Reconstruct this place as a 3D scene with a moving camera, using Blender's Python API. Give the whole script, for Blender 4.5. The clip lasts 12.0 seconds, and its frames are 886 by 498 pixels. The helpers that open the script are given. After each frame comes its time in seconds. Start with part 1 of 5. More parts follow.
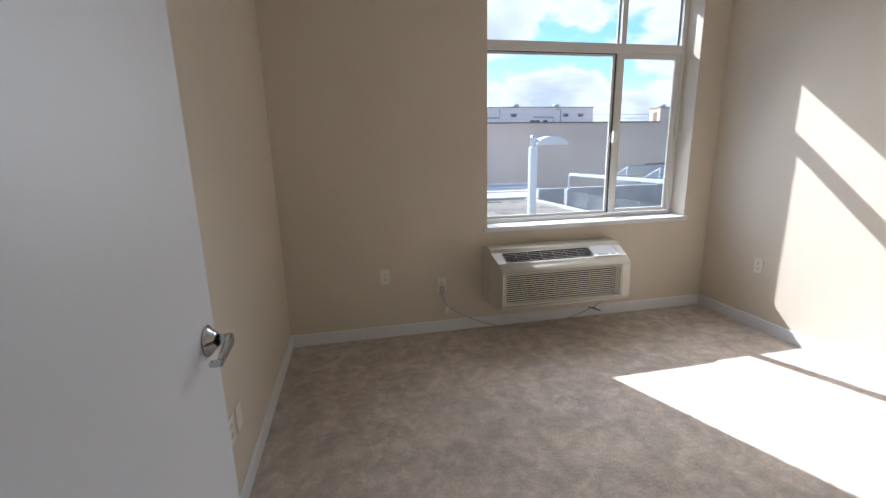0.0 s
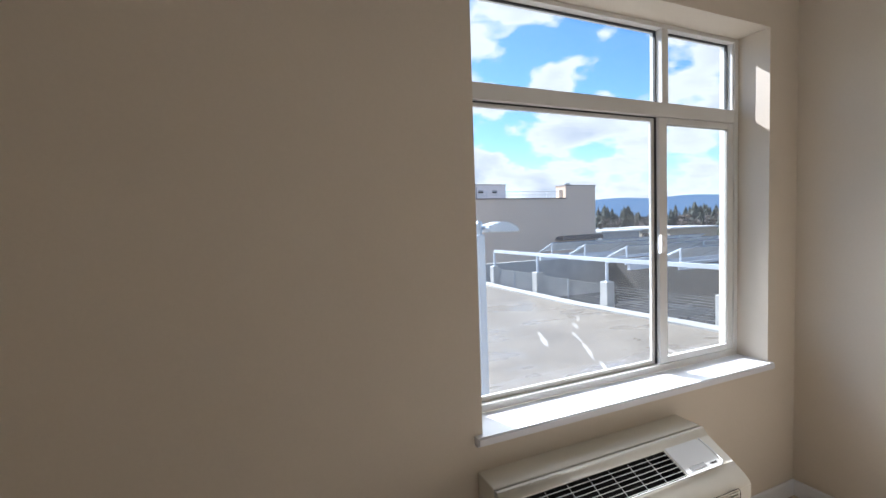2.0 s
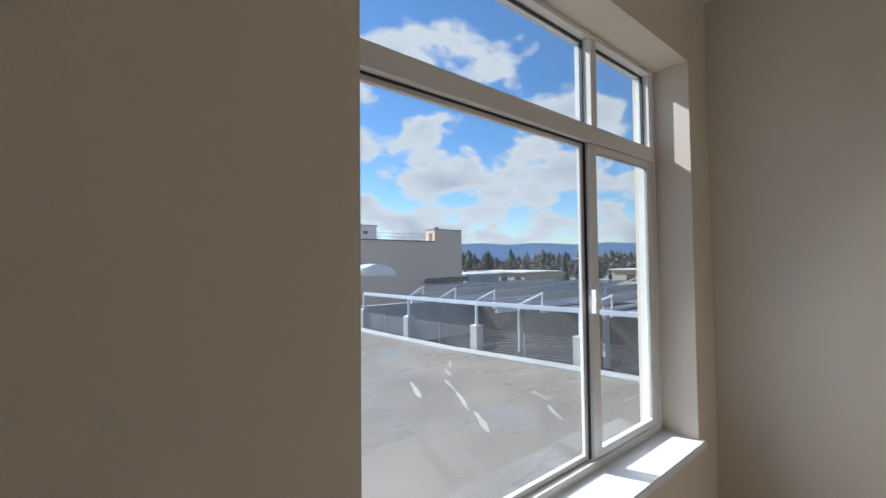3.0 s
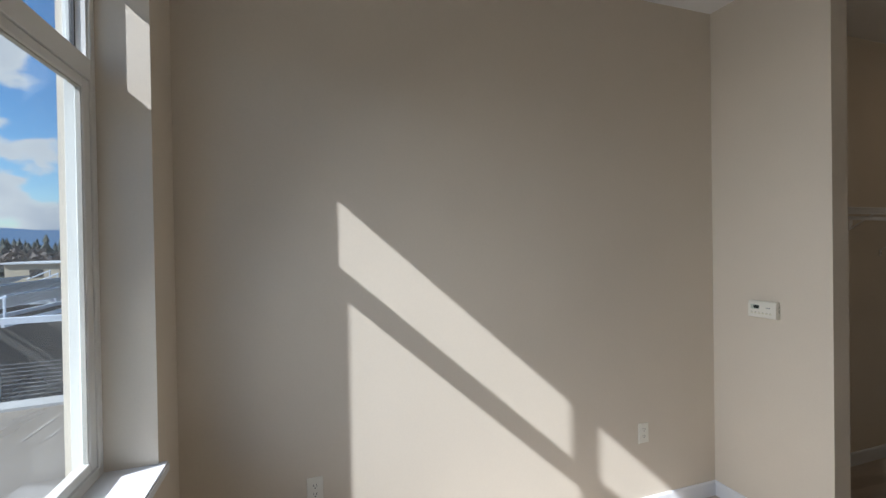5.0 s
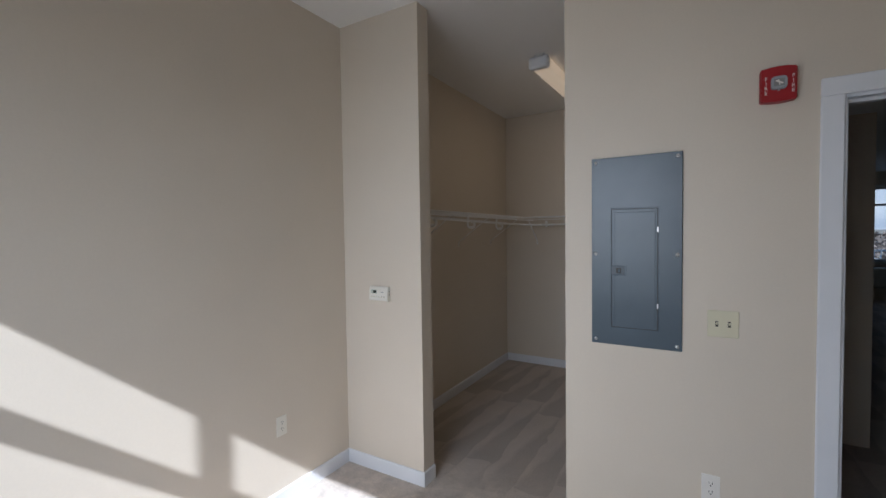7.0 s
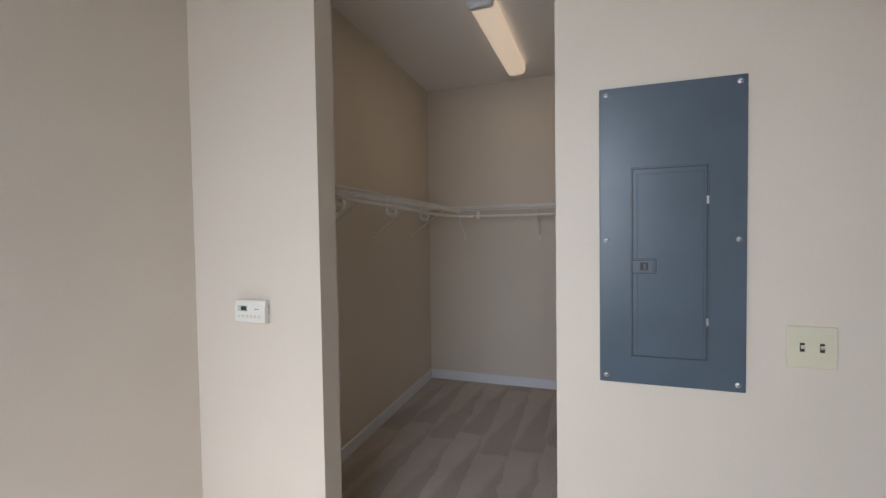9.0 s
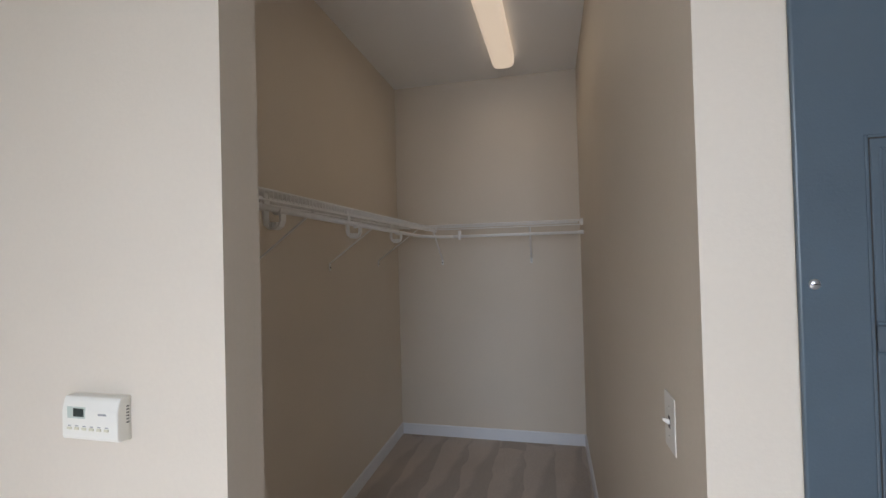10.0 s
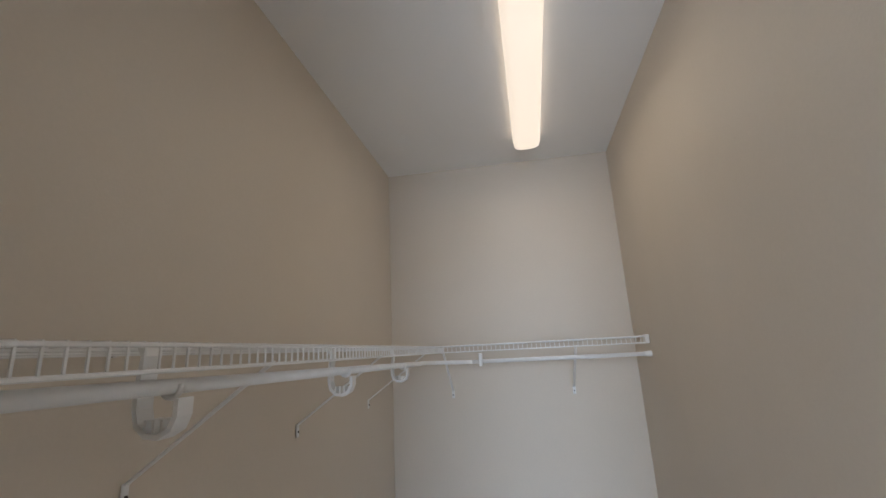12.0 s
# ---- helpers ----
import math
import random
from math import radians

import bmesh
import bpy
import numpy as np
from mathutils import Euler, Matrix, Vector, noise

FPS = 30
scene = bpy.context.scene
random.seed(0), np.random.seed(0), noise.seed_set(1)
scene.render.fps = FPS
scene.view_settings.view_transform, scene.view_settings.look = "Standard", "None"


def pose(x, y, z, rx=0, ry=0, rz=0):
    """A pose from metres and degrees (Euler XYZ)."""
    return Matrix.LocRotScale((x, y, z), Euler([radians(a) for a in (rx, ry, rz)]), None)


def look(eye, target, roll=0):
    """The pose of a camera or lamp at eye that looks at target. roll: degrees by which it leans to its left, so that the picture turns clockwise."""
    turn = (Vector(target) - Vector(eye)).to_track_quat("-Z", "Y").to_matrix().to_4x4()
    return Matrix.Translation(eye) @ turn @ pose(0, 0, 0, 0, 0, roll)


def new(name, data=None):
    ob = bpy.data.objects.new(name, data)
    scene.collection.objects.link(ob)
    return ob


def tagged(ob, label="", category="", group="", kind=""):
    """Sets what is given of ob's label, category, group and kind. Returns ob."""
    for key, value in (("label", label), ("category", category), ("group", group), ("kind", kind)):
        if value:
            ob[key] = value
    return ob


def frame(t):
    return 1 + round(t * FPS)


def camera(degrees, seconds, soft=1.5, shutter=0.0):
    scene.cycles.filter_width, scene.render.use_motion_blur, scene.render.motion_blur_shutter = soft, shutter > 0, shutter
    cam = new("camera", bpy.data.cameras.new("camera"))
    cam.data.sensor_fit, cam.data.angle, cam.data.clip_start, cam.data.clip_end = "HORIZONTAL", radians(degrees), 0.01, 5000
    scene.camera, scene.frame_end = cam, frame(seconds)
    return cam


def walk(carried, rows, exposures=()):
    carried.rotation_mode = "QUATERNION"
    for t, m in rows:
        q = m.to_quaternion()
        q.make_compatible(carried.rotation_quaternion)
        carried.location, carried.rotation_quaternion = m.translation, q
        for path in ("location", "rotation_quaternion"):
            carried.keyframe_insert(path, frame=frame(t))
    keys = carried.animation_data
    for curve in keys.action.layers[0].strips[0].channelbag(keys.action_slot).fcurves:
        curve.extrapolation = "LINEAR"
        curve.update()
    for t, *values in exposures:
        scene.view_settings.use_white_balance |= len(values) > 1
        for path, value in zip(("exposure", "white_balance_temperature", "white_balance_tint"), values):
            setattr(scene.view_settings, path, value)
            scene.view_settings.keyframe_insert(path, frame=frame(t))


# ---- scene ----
cam = camera(92.4, 12.0)
PATH = [
    (0, (0.532, -0.210, 1.420), (0.930, 1.700, 0.981), -1.3),
    (0.5, (0.66, 0.196, 1.446), (0.998, 2.126, 1.046), -1.3),
    (1, (0.654, 0.666, 1.472), (1.093, 2.593, 1.167), -1.7),
    (1.5, (0.686, 1.127, 1.568), (1.292, 3.023, 1.367), -2.1),
    (2, (0.803, 1.533, 1.667), (1.583, 3.371, 1.552), -2.0),
    (2.5, (0.934, 1.93, 1.737), (1.952, 3.651, 1.707), -1.4),
    (2.7, (1.007, 2.053, 1.72), (2.124, 3.712, 1.734), -0.9),
    (4.3, (1.531, 2.558, 1.628), (3.52, 2.758, 1.663), -1.5),
    (4.5, (1.562, 2.543, 1.619), (3.562, 2.493, 1.637), -1.3),
    (5, (1.588, 2.47, 1.611), (3.488, 1.847, 1.596), -0.9),
    (5.5, (1.578, 2.397, 1.607), (3.25, 1.301, 1.581), -0.7),
    (6, (1.529, 2.322, 1.61), (2.953, 0.918, 1.574), -0.8),
    (6.5, (1.483, 2.252, 1.614), (2.7, 0.666, 1.563), -0.9),
    (7, (1.487, 2.22, 1.614), (2.511, 0.503, 1.544), -0.8),
    (7.5, (1.534, 2.172, 1.589), (2.411, 0.377, 1.508), -0.6),
    (7.7, (1.559, 2.123, 1.576), (2.405, 0.313, 1.491), -0.5),
    (9.3, (2.096, 1.23, 1.527), (2.669, -0.686, 1.475), -1.0),
    (9.5, (2.164, 1.092, 1.539), (2.697, -0.835, 1.5), -1.1),
    (10, (2.323, 0.769, 1.565), (2.77, -1.18, 1.592), -1.5),
    (10.5, (2.49, 0.458, 1.629), (2.867, -1.503, 1.747), -1.9),
    (11, (2.587, 0.213, 1.692), (2.906, -1.745, 1.947), -2.4),
    (11.5, (2.676, 0.065, 1.751), (2.955, -1.872, 2.163), -3.0),
    (12, (2.713, 0.024, 1.769), (3.023, -1.895, 2.238), -2.9),
]

walk(cam, [(t, look(eye, target, roll)) for t, eye, target, roll in PATH],
     [(0, 1.5, 5700, 12), (1.5, 1.55, 5750, 13), (2.5, 1.15, 5750, 11), (4.5, 0.35, 5600, 10), (5.0, 0.8, 5650, 9), (5.5, 0.85, 5600, 10), (7.0, 1.0, 5350, 11), (7.5, 1.22, 5350, 12), (9.5, 1.62, 5400, 12), (10.0, 1.74, 5300, 11), (10.5, 1.98, 5200, 10), (11.5, 2.46, 5100, 9), (12, 2.50, 4900, 8)])

# ---- world and lights ----
SUN_TO = Vector((-0.379, 1.0, 0.886)).normalized()


def link(nt, a, b):
    nt.links.new(a, b)


def build_world():
    w = bpy.data.worlds.new("world")
    scene.world = w
    w.use_nodes = True
    nt = w.node_tree
    nt.nodes.clear()
    out = nt.nodes.new("ShaderNodeOutputWorld")
    bg = nt.nodes.new("ShaderNodeBackground")
    bg.inputs["Strength"].default_value = 0.088
    sky = nt.nodes.new("ShaderNodeTexSky")
    sky.sky_type = "NISHITA"
    sky.sun_disc = False
    sky.sun_elevation = math.asin(SUN_TO.z)
    sky.sun_rotation = math.atan2(SUN_TO.x, SUN_TO.y)
    sky.air_density, sky.dust_density, sky.ozone_density = 1.0, 0.4, 2.5
    co = nt.nodes.new("ShaderNodeTexCoord")
    sep = nt.nodes.new("ShaderNodeSeparateXYZ")
    link(nt, co.outputs["Generated"], sep.inputs[0])
    # clouds lie on a flat layer: direction divided by height
    up = nt.nodes.new("ShaderNodeMath")
    up.operation = "ADD"
    up.inputs[1].default_value = 0.45
    link(nt, sep.outputs["Z"], up.inputs[0])
    upm = nt.nodes.new("ShaderNodeMath")
    upm.operation = "MAXIMUM"
    upm.inputs[1].default_value = 0.1
    link(nt, up.outputs[0], upm.inputs[0])
    div = nt.nodes.new("ShaderNodeVectorMath")
    div.operation = "DIVIDE"
    com = nt.nodes.new("ShaderNodeCombineXYZ")
    for n in range(3):
        link(nt, upm.outputs[0], com.inputs[n])
    link(nt, co.outputs["Generated"], div.inputs[0])
    link(nt, com.outputs[0], div.inputs[1])
    noi = nt.nodes.new("ShaderNodeTexNoise")
    noi.inputs["Scale"].default_value = 3.1
    noi.inputs["Detail"].default_value = 9
    noi.inputs["Roughness"].default_value = 0.53
    noi.inputs["Distortion"].default_value = 0.1
    link(nt, div.outputs[0], noi.inputs["Vector"])
    # more cloud near the horizon
    low = nt.nodes.new("ShaderNodeMapRange")
    low.inputs["From Min"].default_value, low.inputs["From Max"].default_value = 0.06, 0.22
    low.inputs["To Min"].default_value, low.inputs["To Max"].default_value = 0.13, 0.0
    link(nt, sep.outputs["Z"], low.inputs["Value"])
    add = nt.nodes.new("ShaderNodeMath")
    add.operation = "ADD"
    link(nt, noi.outputs["Fac"], add.inputs[0])
    link(nt, low.outputs[0], add.inputs[1])
    ramp = nt.nodes.new("ShaderNodeValToRGB")
    ramp.color_ramp.elements[0].position, ramp.color_ramp.elements[1].position = 0.512, 0.560
    link(nt, add.outputs[0], ramp.inputs[0])
    shade = nt.nodes.new("ShaderNodeValToRGB")
    shade.color_ramp.elements[0].position, shade.color_ramp.elements[1].position = 0.55, 0.72
    shade.color_ramp.elements[0].color, shade.color_ramp.elements[1].color = (1, 1, 1, 1), (0.62, 0.67, 0.76, 1)
    link(nt, add.outputs[0], shade.inputs[0])
    gain = nt.nodes.new("ShaderNodeMixRGB")
    gain.blend_type = "MULTIPLY"
    gain.inputs[0].default_value = 1
    gain.inputs[2].default_value = (CLOUD, CLOUD, CLOUD, 1)
    link(nt, shade.outputs[0], gain.inputs[1])
    mix = nt.nodes.new("ShaderNodeMixRGB")
    link(nt, ramp.outputs[0], mix.inputs[0])
    hue = nt.nodes.new("ShaderNodeHueSaturation")
    hue.inputs["Saturation"].default_value, hue.inputs["Value"].default_value = 1.22, 0.98
    link(nt, sky.outputs[0], hue.inputs["Color"])
    link(nt, hue.outputs[0], mix.inputs[1])
    link(nt, gain.outputs[0], mix.inputs[2])
    link(nt, mix.outputs[0], bg.inputs["Color"])
    link(nt, bg.outputs[0], out.inputs["Surface"])


CLOUD = 4.8
build_world()
sun_data = bpy.data.lights.new("sun", "SUN")
sun_data.energy, sun_data.angle, sun_data.color = 4.3, radians(0.55), (1.0, 0.97, 0.93)
sun = new("sun", sun_data)
sun.matrix_world = look(tuple(SUN_TO * 50), (0, 0, 0))
# the sky's light through the window opening
port = bpy.data.lights.new("window_skylight", "AREA")
port.shape, port.size, port.size_y, port.energy, port.color = "RECTANGLE", 1.60, 1.6, 8.0, (1.0, 0.965, 0.90)
port.spread = radians(108)
skylight = new("window_skylight", port)
skylight.matrix_world = look((2.463, 3.06, 1.75), (2.363, 0.0, 0.25))


# the closet lamp's own light, just under its diffuser
tubelight = bpy.data.lights.new("closet_lamp_light", "AREA")
tubelight.shape, tubelight.size, tubelight.size_y, tubelight.energy, tubelight.color = "RECTANGLE", 0.13, 1.10, 0.48, (1.0, 0.72, 0.42)
lampglow = new("closet_lamp_light", tubelight)
lampglow.matrix_world = pose(2.576, -1.83, 2.935, 0, 0, -2.0)


# ---- materials ----
def material(name, color, rough=0.6, metal=0.0, var=0.0, var_scale=3.0, bump=0.0, bump_scale=60.0, fine=0.0, fine_scale=300.0,
             emit=None, spec=0.5, coords="Object", tint=None, stretch=(1, 1, 1)):
    m = bpy.data.materials.new(name)
    m.use_nodes = True
    nt = m.node_tree
    p = nt.nodes["Principled BSDF"]
    p.inputs["Roughness"].default_value = rough
    p.inputs["Metallic"].default_value = metal
    p.inputs["Specular IOR Level"].default_value = spec
    p.inputs["Base Color"].default_value = (*color, 1)
    co = nt.nodes.new("ShaderNodeTexCoord")
    mp = nt.nodes.new("ShaderNodeMapping")
    mp.inputs["Scale"].default_value = stretch
    link(nt, co.outputs[coords], mp.inputs[0])
    if var or fine:
        big = nt.nodes.new("ShaderNodeTexNoise")
        big.inputs["Scale"].default_value, big.inputs["Detail"].default_value = var_scale, 5
        link(nt, mp.outputs[0], big.inputs["Vector"])
        small = nt.nodes.new("ShaderNodeTexNoise")
        small.inputs["Scale"].default_value, small.inputs["Detail"].default_value = fine_scale, 2
        link(nt, mp.outputs[0], small.inputs["Vector"])
        r = nt.nodes.new("ShaderNodeMapRange")
        r.inputs["From Min"].default_value, r.inputs["From Max"].default_value = 0.3, 0.7
        r.inputs["To Min"].default_value, r.inputs["To Max"].default_value = 1 - var, 1 + var
        link(nt, big.outputs["Fac"], r.inputs["Value"])
        r2 = nt.nodes.new("ShaderNodeMapRange")
        r2.inputs["From Min"].default_value, r2.inputs["From Max"].default_value = 0.3, 0.7
        r2.inputs["To Min"].default_value, r2.inputs["To Max"].default_value = 1 - fine, 1 + fine
        link(nt, small.outputs["Fac"], r2.inputs["Value"])
        mul = nt.nodes.new("ShaderNodeMath")
        mul.operation = "MULTIPLY"
        link(nt, r.outputs[0], mul.inputs[0])
        link(nt, r2.outputs[0], mul.inputs[1])
        base = nt.nodes.new("ShaderNodeMixRGB")
        base.inputs[1].default_value = (*color, 1)
        base.inputs[2].default_value = (*(tint or color), 1)
        link(nt, big.outputs["Fac"], base.inputs[0])
        vm = nt.nodes.new("ShaderNodeVectorMath")
        vm.operation = "SCALE"
        link(nt, base.outputs[0], vm.inputs[0])
        link(nt, mul.outputs[0], vm.inputs["Scale"])
        link(nt, vm.outputs[0], p.inputs["Base Color"])
    if bump:
        bn = nt.nodes.new("ShaderNodeTexNoise")
        bn.inputs["Scale"].default_value, bn.inputs["Detail"].default_value = bump_scale, 4
        link(nt, mp.outputs[0], bn.inputs["Vector"])
        b = nt.nodes.new("ShaderNodeBump")
        b.inputs["Strength"].default_value, b.inputs["Distance"].default_value = bump, 0.01
        link(nt, bn.outputs["Fac"], b.inputs["Height"])
        link(nt, b.outputs[0], p.inputs["Normal"])
    if emit:
        p.inputs["Emission Color"].default_value = (*emit[:3], 1)
        p.inputs["Emission Strength"].default_value = emit[3]
    return m


def carpet_material():
    """Cut pile: fine fibre relief, footprints in the room, vacuum strokes in the closet."""
    m = bpy.data.materials.new("carpet")
    m.use_nodes = True
    nt = m.node_tree
    p = nt.nodes["Principled BSDF"]
    p.inputs["Roughness"].default_value = 0.95
    p.inputs["Specular IOR Level"].default_value = 0.1
    p.inputs["Sheen Weight"].default_value = 0.15
    co = nt.nodes.new("ShaderNodeTexCoord")

    def noise_at(scale, detail, distortion=0.0, vec=None, rough=0.5):
        n = nt.nodes.new("ShaderNodeTexNoise")
        n.inputs["Scale"].default_value, n.inputs["Detail"].default_value = scale, detail
        n.inputs["Distortion"].default_value, n.inputs["Roughness"].default_value = distortion, rough
        link(nt, vec or co.outputs["Object"], n.inputs["Vector"])
        return n.outputs["Fac"]

    def ranged(val, a, b, c, d):
        r = nt.nodes.new("ShaderNodeMapRange")
        for k, v in zip(("From Min", "From Max", "To Min", "To Max"), (a, b, c, d)):
            r.inputs[k].default_value = v
        link(nt, val, r.inputs["Value"])
        return r.outputs[0]

    def times(a, b, op="MULTIPLY"):
        n = nt.nodes.new("ShaderNodeMath")
        n.operation = op
        link(nt, a, n.inputs[0])
        link(nt, b, n.inputs[1])
        return n.outputs[0]
    prints = times(ranged(noise_at(7.5, 4, 0.6), 0.38, 0.62, 0.85, 1.10), ranged(noise_at(19.0, 3, 0.5), 0.42, 0.60, 0.90, 1.04))
    drift = ranged(noise_at(2.2, 3), 0.3, 0.7, 0.93, 1.07)
    fleck = ranged(noise_at(70, 3, rough=0.7), 0.3, 0.7, 0.90, 1.10)
    fibre = ranged(noise_at(420, 2), 0.3, 0.7, 0.88, 1.12)
    # vacuum strokes: wedges side by side, each row of them starting elsewhere
    wob = nt.nodes.new("ShaderNodeTexNoise")
    wob.inputs["Scale"].default_value, wob.inputs["Detail"].default_value = 4.0, 3
    link(nt, co.outputs["Object"], wob.inputs["Vector"])
    sh = nt.nodes.new("ShaderNodeVectorMath")
    sh.operation = "MULTIPLY_ADD"
    sh.inputs[1].default_value = (0.10, 0.22, 0)
    link(nt, wob.outputs["Color"], sh.inputs[0])
    link(nt, co.outputs["Object"], sh.inputs[2])
    se = nt.nodes.new("ShaderNodeSeparateXYZ")
    link(nt, sh.outputs[0], se.inputs[0])

    def single(a, op, value=0.0):
        n = nt.nodes.new("ShaderNodeMath")
        n.operation = op
        n.inputs[1].default_value = value
        link(nt, a, n.inputs[0])
        return n.outputs[0]
    across = single(single(se.outputs["X"], "MULTIPLY", 4.6), "ADD", 0.35)
    cell = nt.nodes.new("ShaderNodeTexWhiteNoise")
    cell.noise_dimensions = "1D"
    link(nt, single(across, "FLOOR"), cell.inputs["W"])
    along = single(times(single(se.outputs["Y"], "MULTIPLY", 0.80), single(cell.outputs["Value"], "MULTIPLY", 0.35), "ADD"), "FRACT")
    edge = times(single(across, "FRACT"), along, "SUBTRACT")
    # stroke tones sit below the footprints' range, so the pile darkens towards -y
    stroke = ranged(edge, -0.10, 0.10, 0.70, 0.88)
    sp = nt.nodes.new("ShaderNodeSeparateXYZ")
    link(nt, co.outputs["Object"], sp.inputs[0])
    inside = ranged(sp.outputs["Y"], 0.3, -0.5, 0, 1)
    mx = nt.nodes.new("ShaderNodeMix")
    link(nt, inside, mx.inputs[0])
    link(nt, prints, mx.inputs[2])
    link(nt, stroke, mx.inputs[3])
    total = times(times(times(mx.outputs[0], drift), fleck), fibre)
    hue = nt.nodes.new("ShaderNodeMixRGB")
    hue.inputs[1].default_value = (0.64, 0.545, 0.445, 1)
    hue.inputs[2].default_value = (0.585, 0.525, 0.475, 1)
    link(nt, noise_at(3.1, 3), hue.inputs[0])
    vm = nt.nodes.new("ShaderNodeVectorMath")
    vm.operation = "SCALE"
    link(nt, hue.outputs[0], vm.inputs[0])
    link(nt, total, vm.inputs["Scale"])
    link(nt, vm.outputs[0], p.inputs["Base Color"])
    b = nt.nodes.new("ShaderNodeBump")
    b.inputs["Strength"].default_value, b.inputs["Distance"].default_value = 0.8, 0.006
    link(nt, times(noise_at(300, 3, rough=0.7), noise_at(40, 2), "ADD"), b.inputs["Height"])
    link(nt, b.outputs[0], p.inputs["Normal"])
    return m


def glass_material(name="window_glass", tint=(0.96, 0.98, 0.97)):
    m = bpy.data.materials.new(name)
    m.use_nodes = True
    nt = m.node_tree
    nt.nodes.clear()
    out = nt.nodes.new("ShaderNodeOutputMaterial")
    tr = nt.nodes.new("ShaderNodeBsdfTransparent")
    tr.inputs[0].default_value = (*tint, 1)
    gl = nt.nodes.new("ShaderNodeBsdfGlossy")
    gl.inputs["Roughness"].default_value = 0.02
    lw = nt.nodes.new("ShaderNodeLayerWeight")
    lw.inputs["Blend"].default_value = 0.5
    pw = nt.nodes.new("ShaderNodeMath")
    pw.operation = "POWER"
    pw.inputs[1].default_value = 4.5
    fr = nt.nodes.new("ShaderNodeMath")
    fr.operation = "MULTIPLY_ADD"
    fr.inputs[1].default_value, fr.inputs[2].default_value = 0.85, 0.025
    link(nt, lw.outputs["Facing"], pw.inputs[0])
    link(nt, pw.outputs[0], fr.inputs[0])
    mx = nt.nodes.new("ShaderNodeMixShader")
    link(nt, fr.outputs[0], mx.inputs[0])
    link(nt, tr.outputs[0], mx.inputs[1])
    link(nt, gl.outputs[0], mx.inputs[2])
    dust = nt.nodes.new("ShaderNodeBsdfTranslucent")
    dust.inputs[0].default_value = (0.85, 0.87, 0.90, 1)
    film = nt.nodes.new("ShaderNodeMixShader")
    film.inputs[0].default_value = 0.008
    link(nt, mx.outputs[0], film.inputs[1])
    link(nt, dust.outputs[0], film.inputs[2])
    link(nt, film.outputs[0], out.inputs[0])
    return m


WALL = material("wall_paint", (0.675, 0.602, 0.495), 0.55, var=0.025, var_scale=1.5, bump=0.05, bump_scale=140, fine=0.01, fine_scale=90)
CEIL = material("ceiling_paint", (0.87, 0.86, 0.84), 0.7, var=0.02, var_scale=1.2, bump=0.15, bump_scale=110)
TRIM = material("trim_paint", (0.76, 0.77, 0.79), 0.32, var=0.02, var_scale=6, bump=0.03, bump_scale=40)
DOORP = material("door_paint", (0.70, 0.72, 0.75), 0.38, var=0.02, var_scale=2.5, bump=0.05, bump_scale=90)
CARPET = carpet_material()
VINYL = material("window_vinyl", (0.74, 0.73, 0.69), 0.35, var=0.02, var_scale=5, bump=0.02, bump_scale=50)
GASKET = material("dark_gasket", (0.03, 0.03, 0.03), 0.6)
GLASS = glass_material()
ACBODY = material("cream_plastic", (0.69, 0.66, 0.57), 0.42, var=0.03, var_scale=5, bump=0.04, bump_scale=200)
ACDARK = material("vent_dark", (0.008, 0.008, 0.008), 0.7)
ACCAP = material("light_plastic", (0.70, 0.70, 0.68), 0.3)
PLATE = material("ivory_plastic", (0.80, 0.77, 0.68), 0.35, var=0.015, var_scale=20)
PLATEW = material("white_plastic", (0.77, 0.74, 0.68), 0.35, var=0.015, var_scale=20)
ALMOND = material("almond_plastic", (0.66, 0.62, 0.45), 0.35, var=0.015, var_scale=20)
SLOT = material("dark_slot", (0.03, 0.025, 0.02), 0.6)
STEEL = material("grey_enamel", (0.088, 0.115, 0.140), 0.27, var=0.05, var_scale=7, bump=0.05, bump_scale=260)
CHROME = material("chrome", (0.55, 0.56, 0.58), 0.12, metal=1.0, var=0.03, var_scale=20)
SCREW = material("zinc_screw", (0.7, 0.7, 0.7), 0.3, metal=1.0)
WIRE = material("white_coated_wire", (0.84, 0.83, 0.80), 0.35, var=0.03, var_scale=15)
RED = material("red_plastic", (0.33, 0.010, 0.015), 0.35, var=0.04, var_scale=20)
LENS = material("strobe_lens", (0.36, 0.38, 0.40), 0.10, var=0.1, var_scale=60, bump=0.3, bump_scale=80)
LAMP = material("lamp_diffuser", (0.8, 0.75, 0.65), 0.4, emit=(1.0, 0.70, 0.42, 0.165))
CORD = material("cord", (0.45, 0.43, 0.38), 0.5)
BLACK = material("black_rubber", (0.02, 0.02, 0.02), 0.5)
LCD = material("display", (0.03, 0.04, 0.035), 0.2)
GREYP = material("grey_print", (0.25, 0.25, 0.24), 0.6)


# ---- mesh helpers ----
def box(bm, x0, x1, y0, y1, z0, z1, bevel=0.0, seg=1):
    r = bmesh.ops.create_cube(bm, size=1.0, matrix=Matrix.Translation(((x0 + x1) / 2, (y0 + y1) / 2, (z0 + z1) / 2)) @ Matrix.Diagonal((x1 - x0, y1 - y0, z1 - z0, 1)))
    if bevel:
        edges = list({e for v in r["verts"] for e in v.link_edges})
        bmesh.ops.bevel(bm, geom=edges, offset=bevel, segments=seg, affect="EDGES", profile=0.5)
    return bm


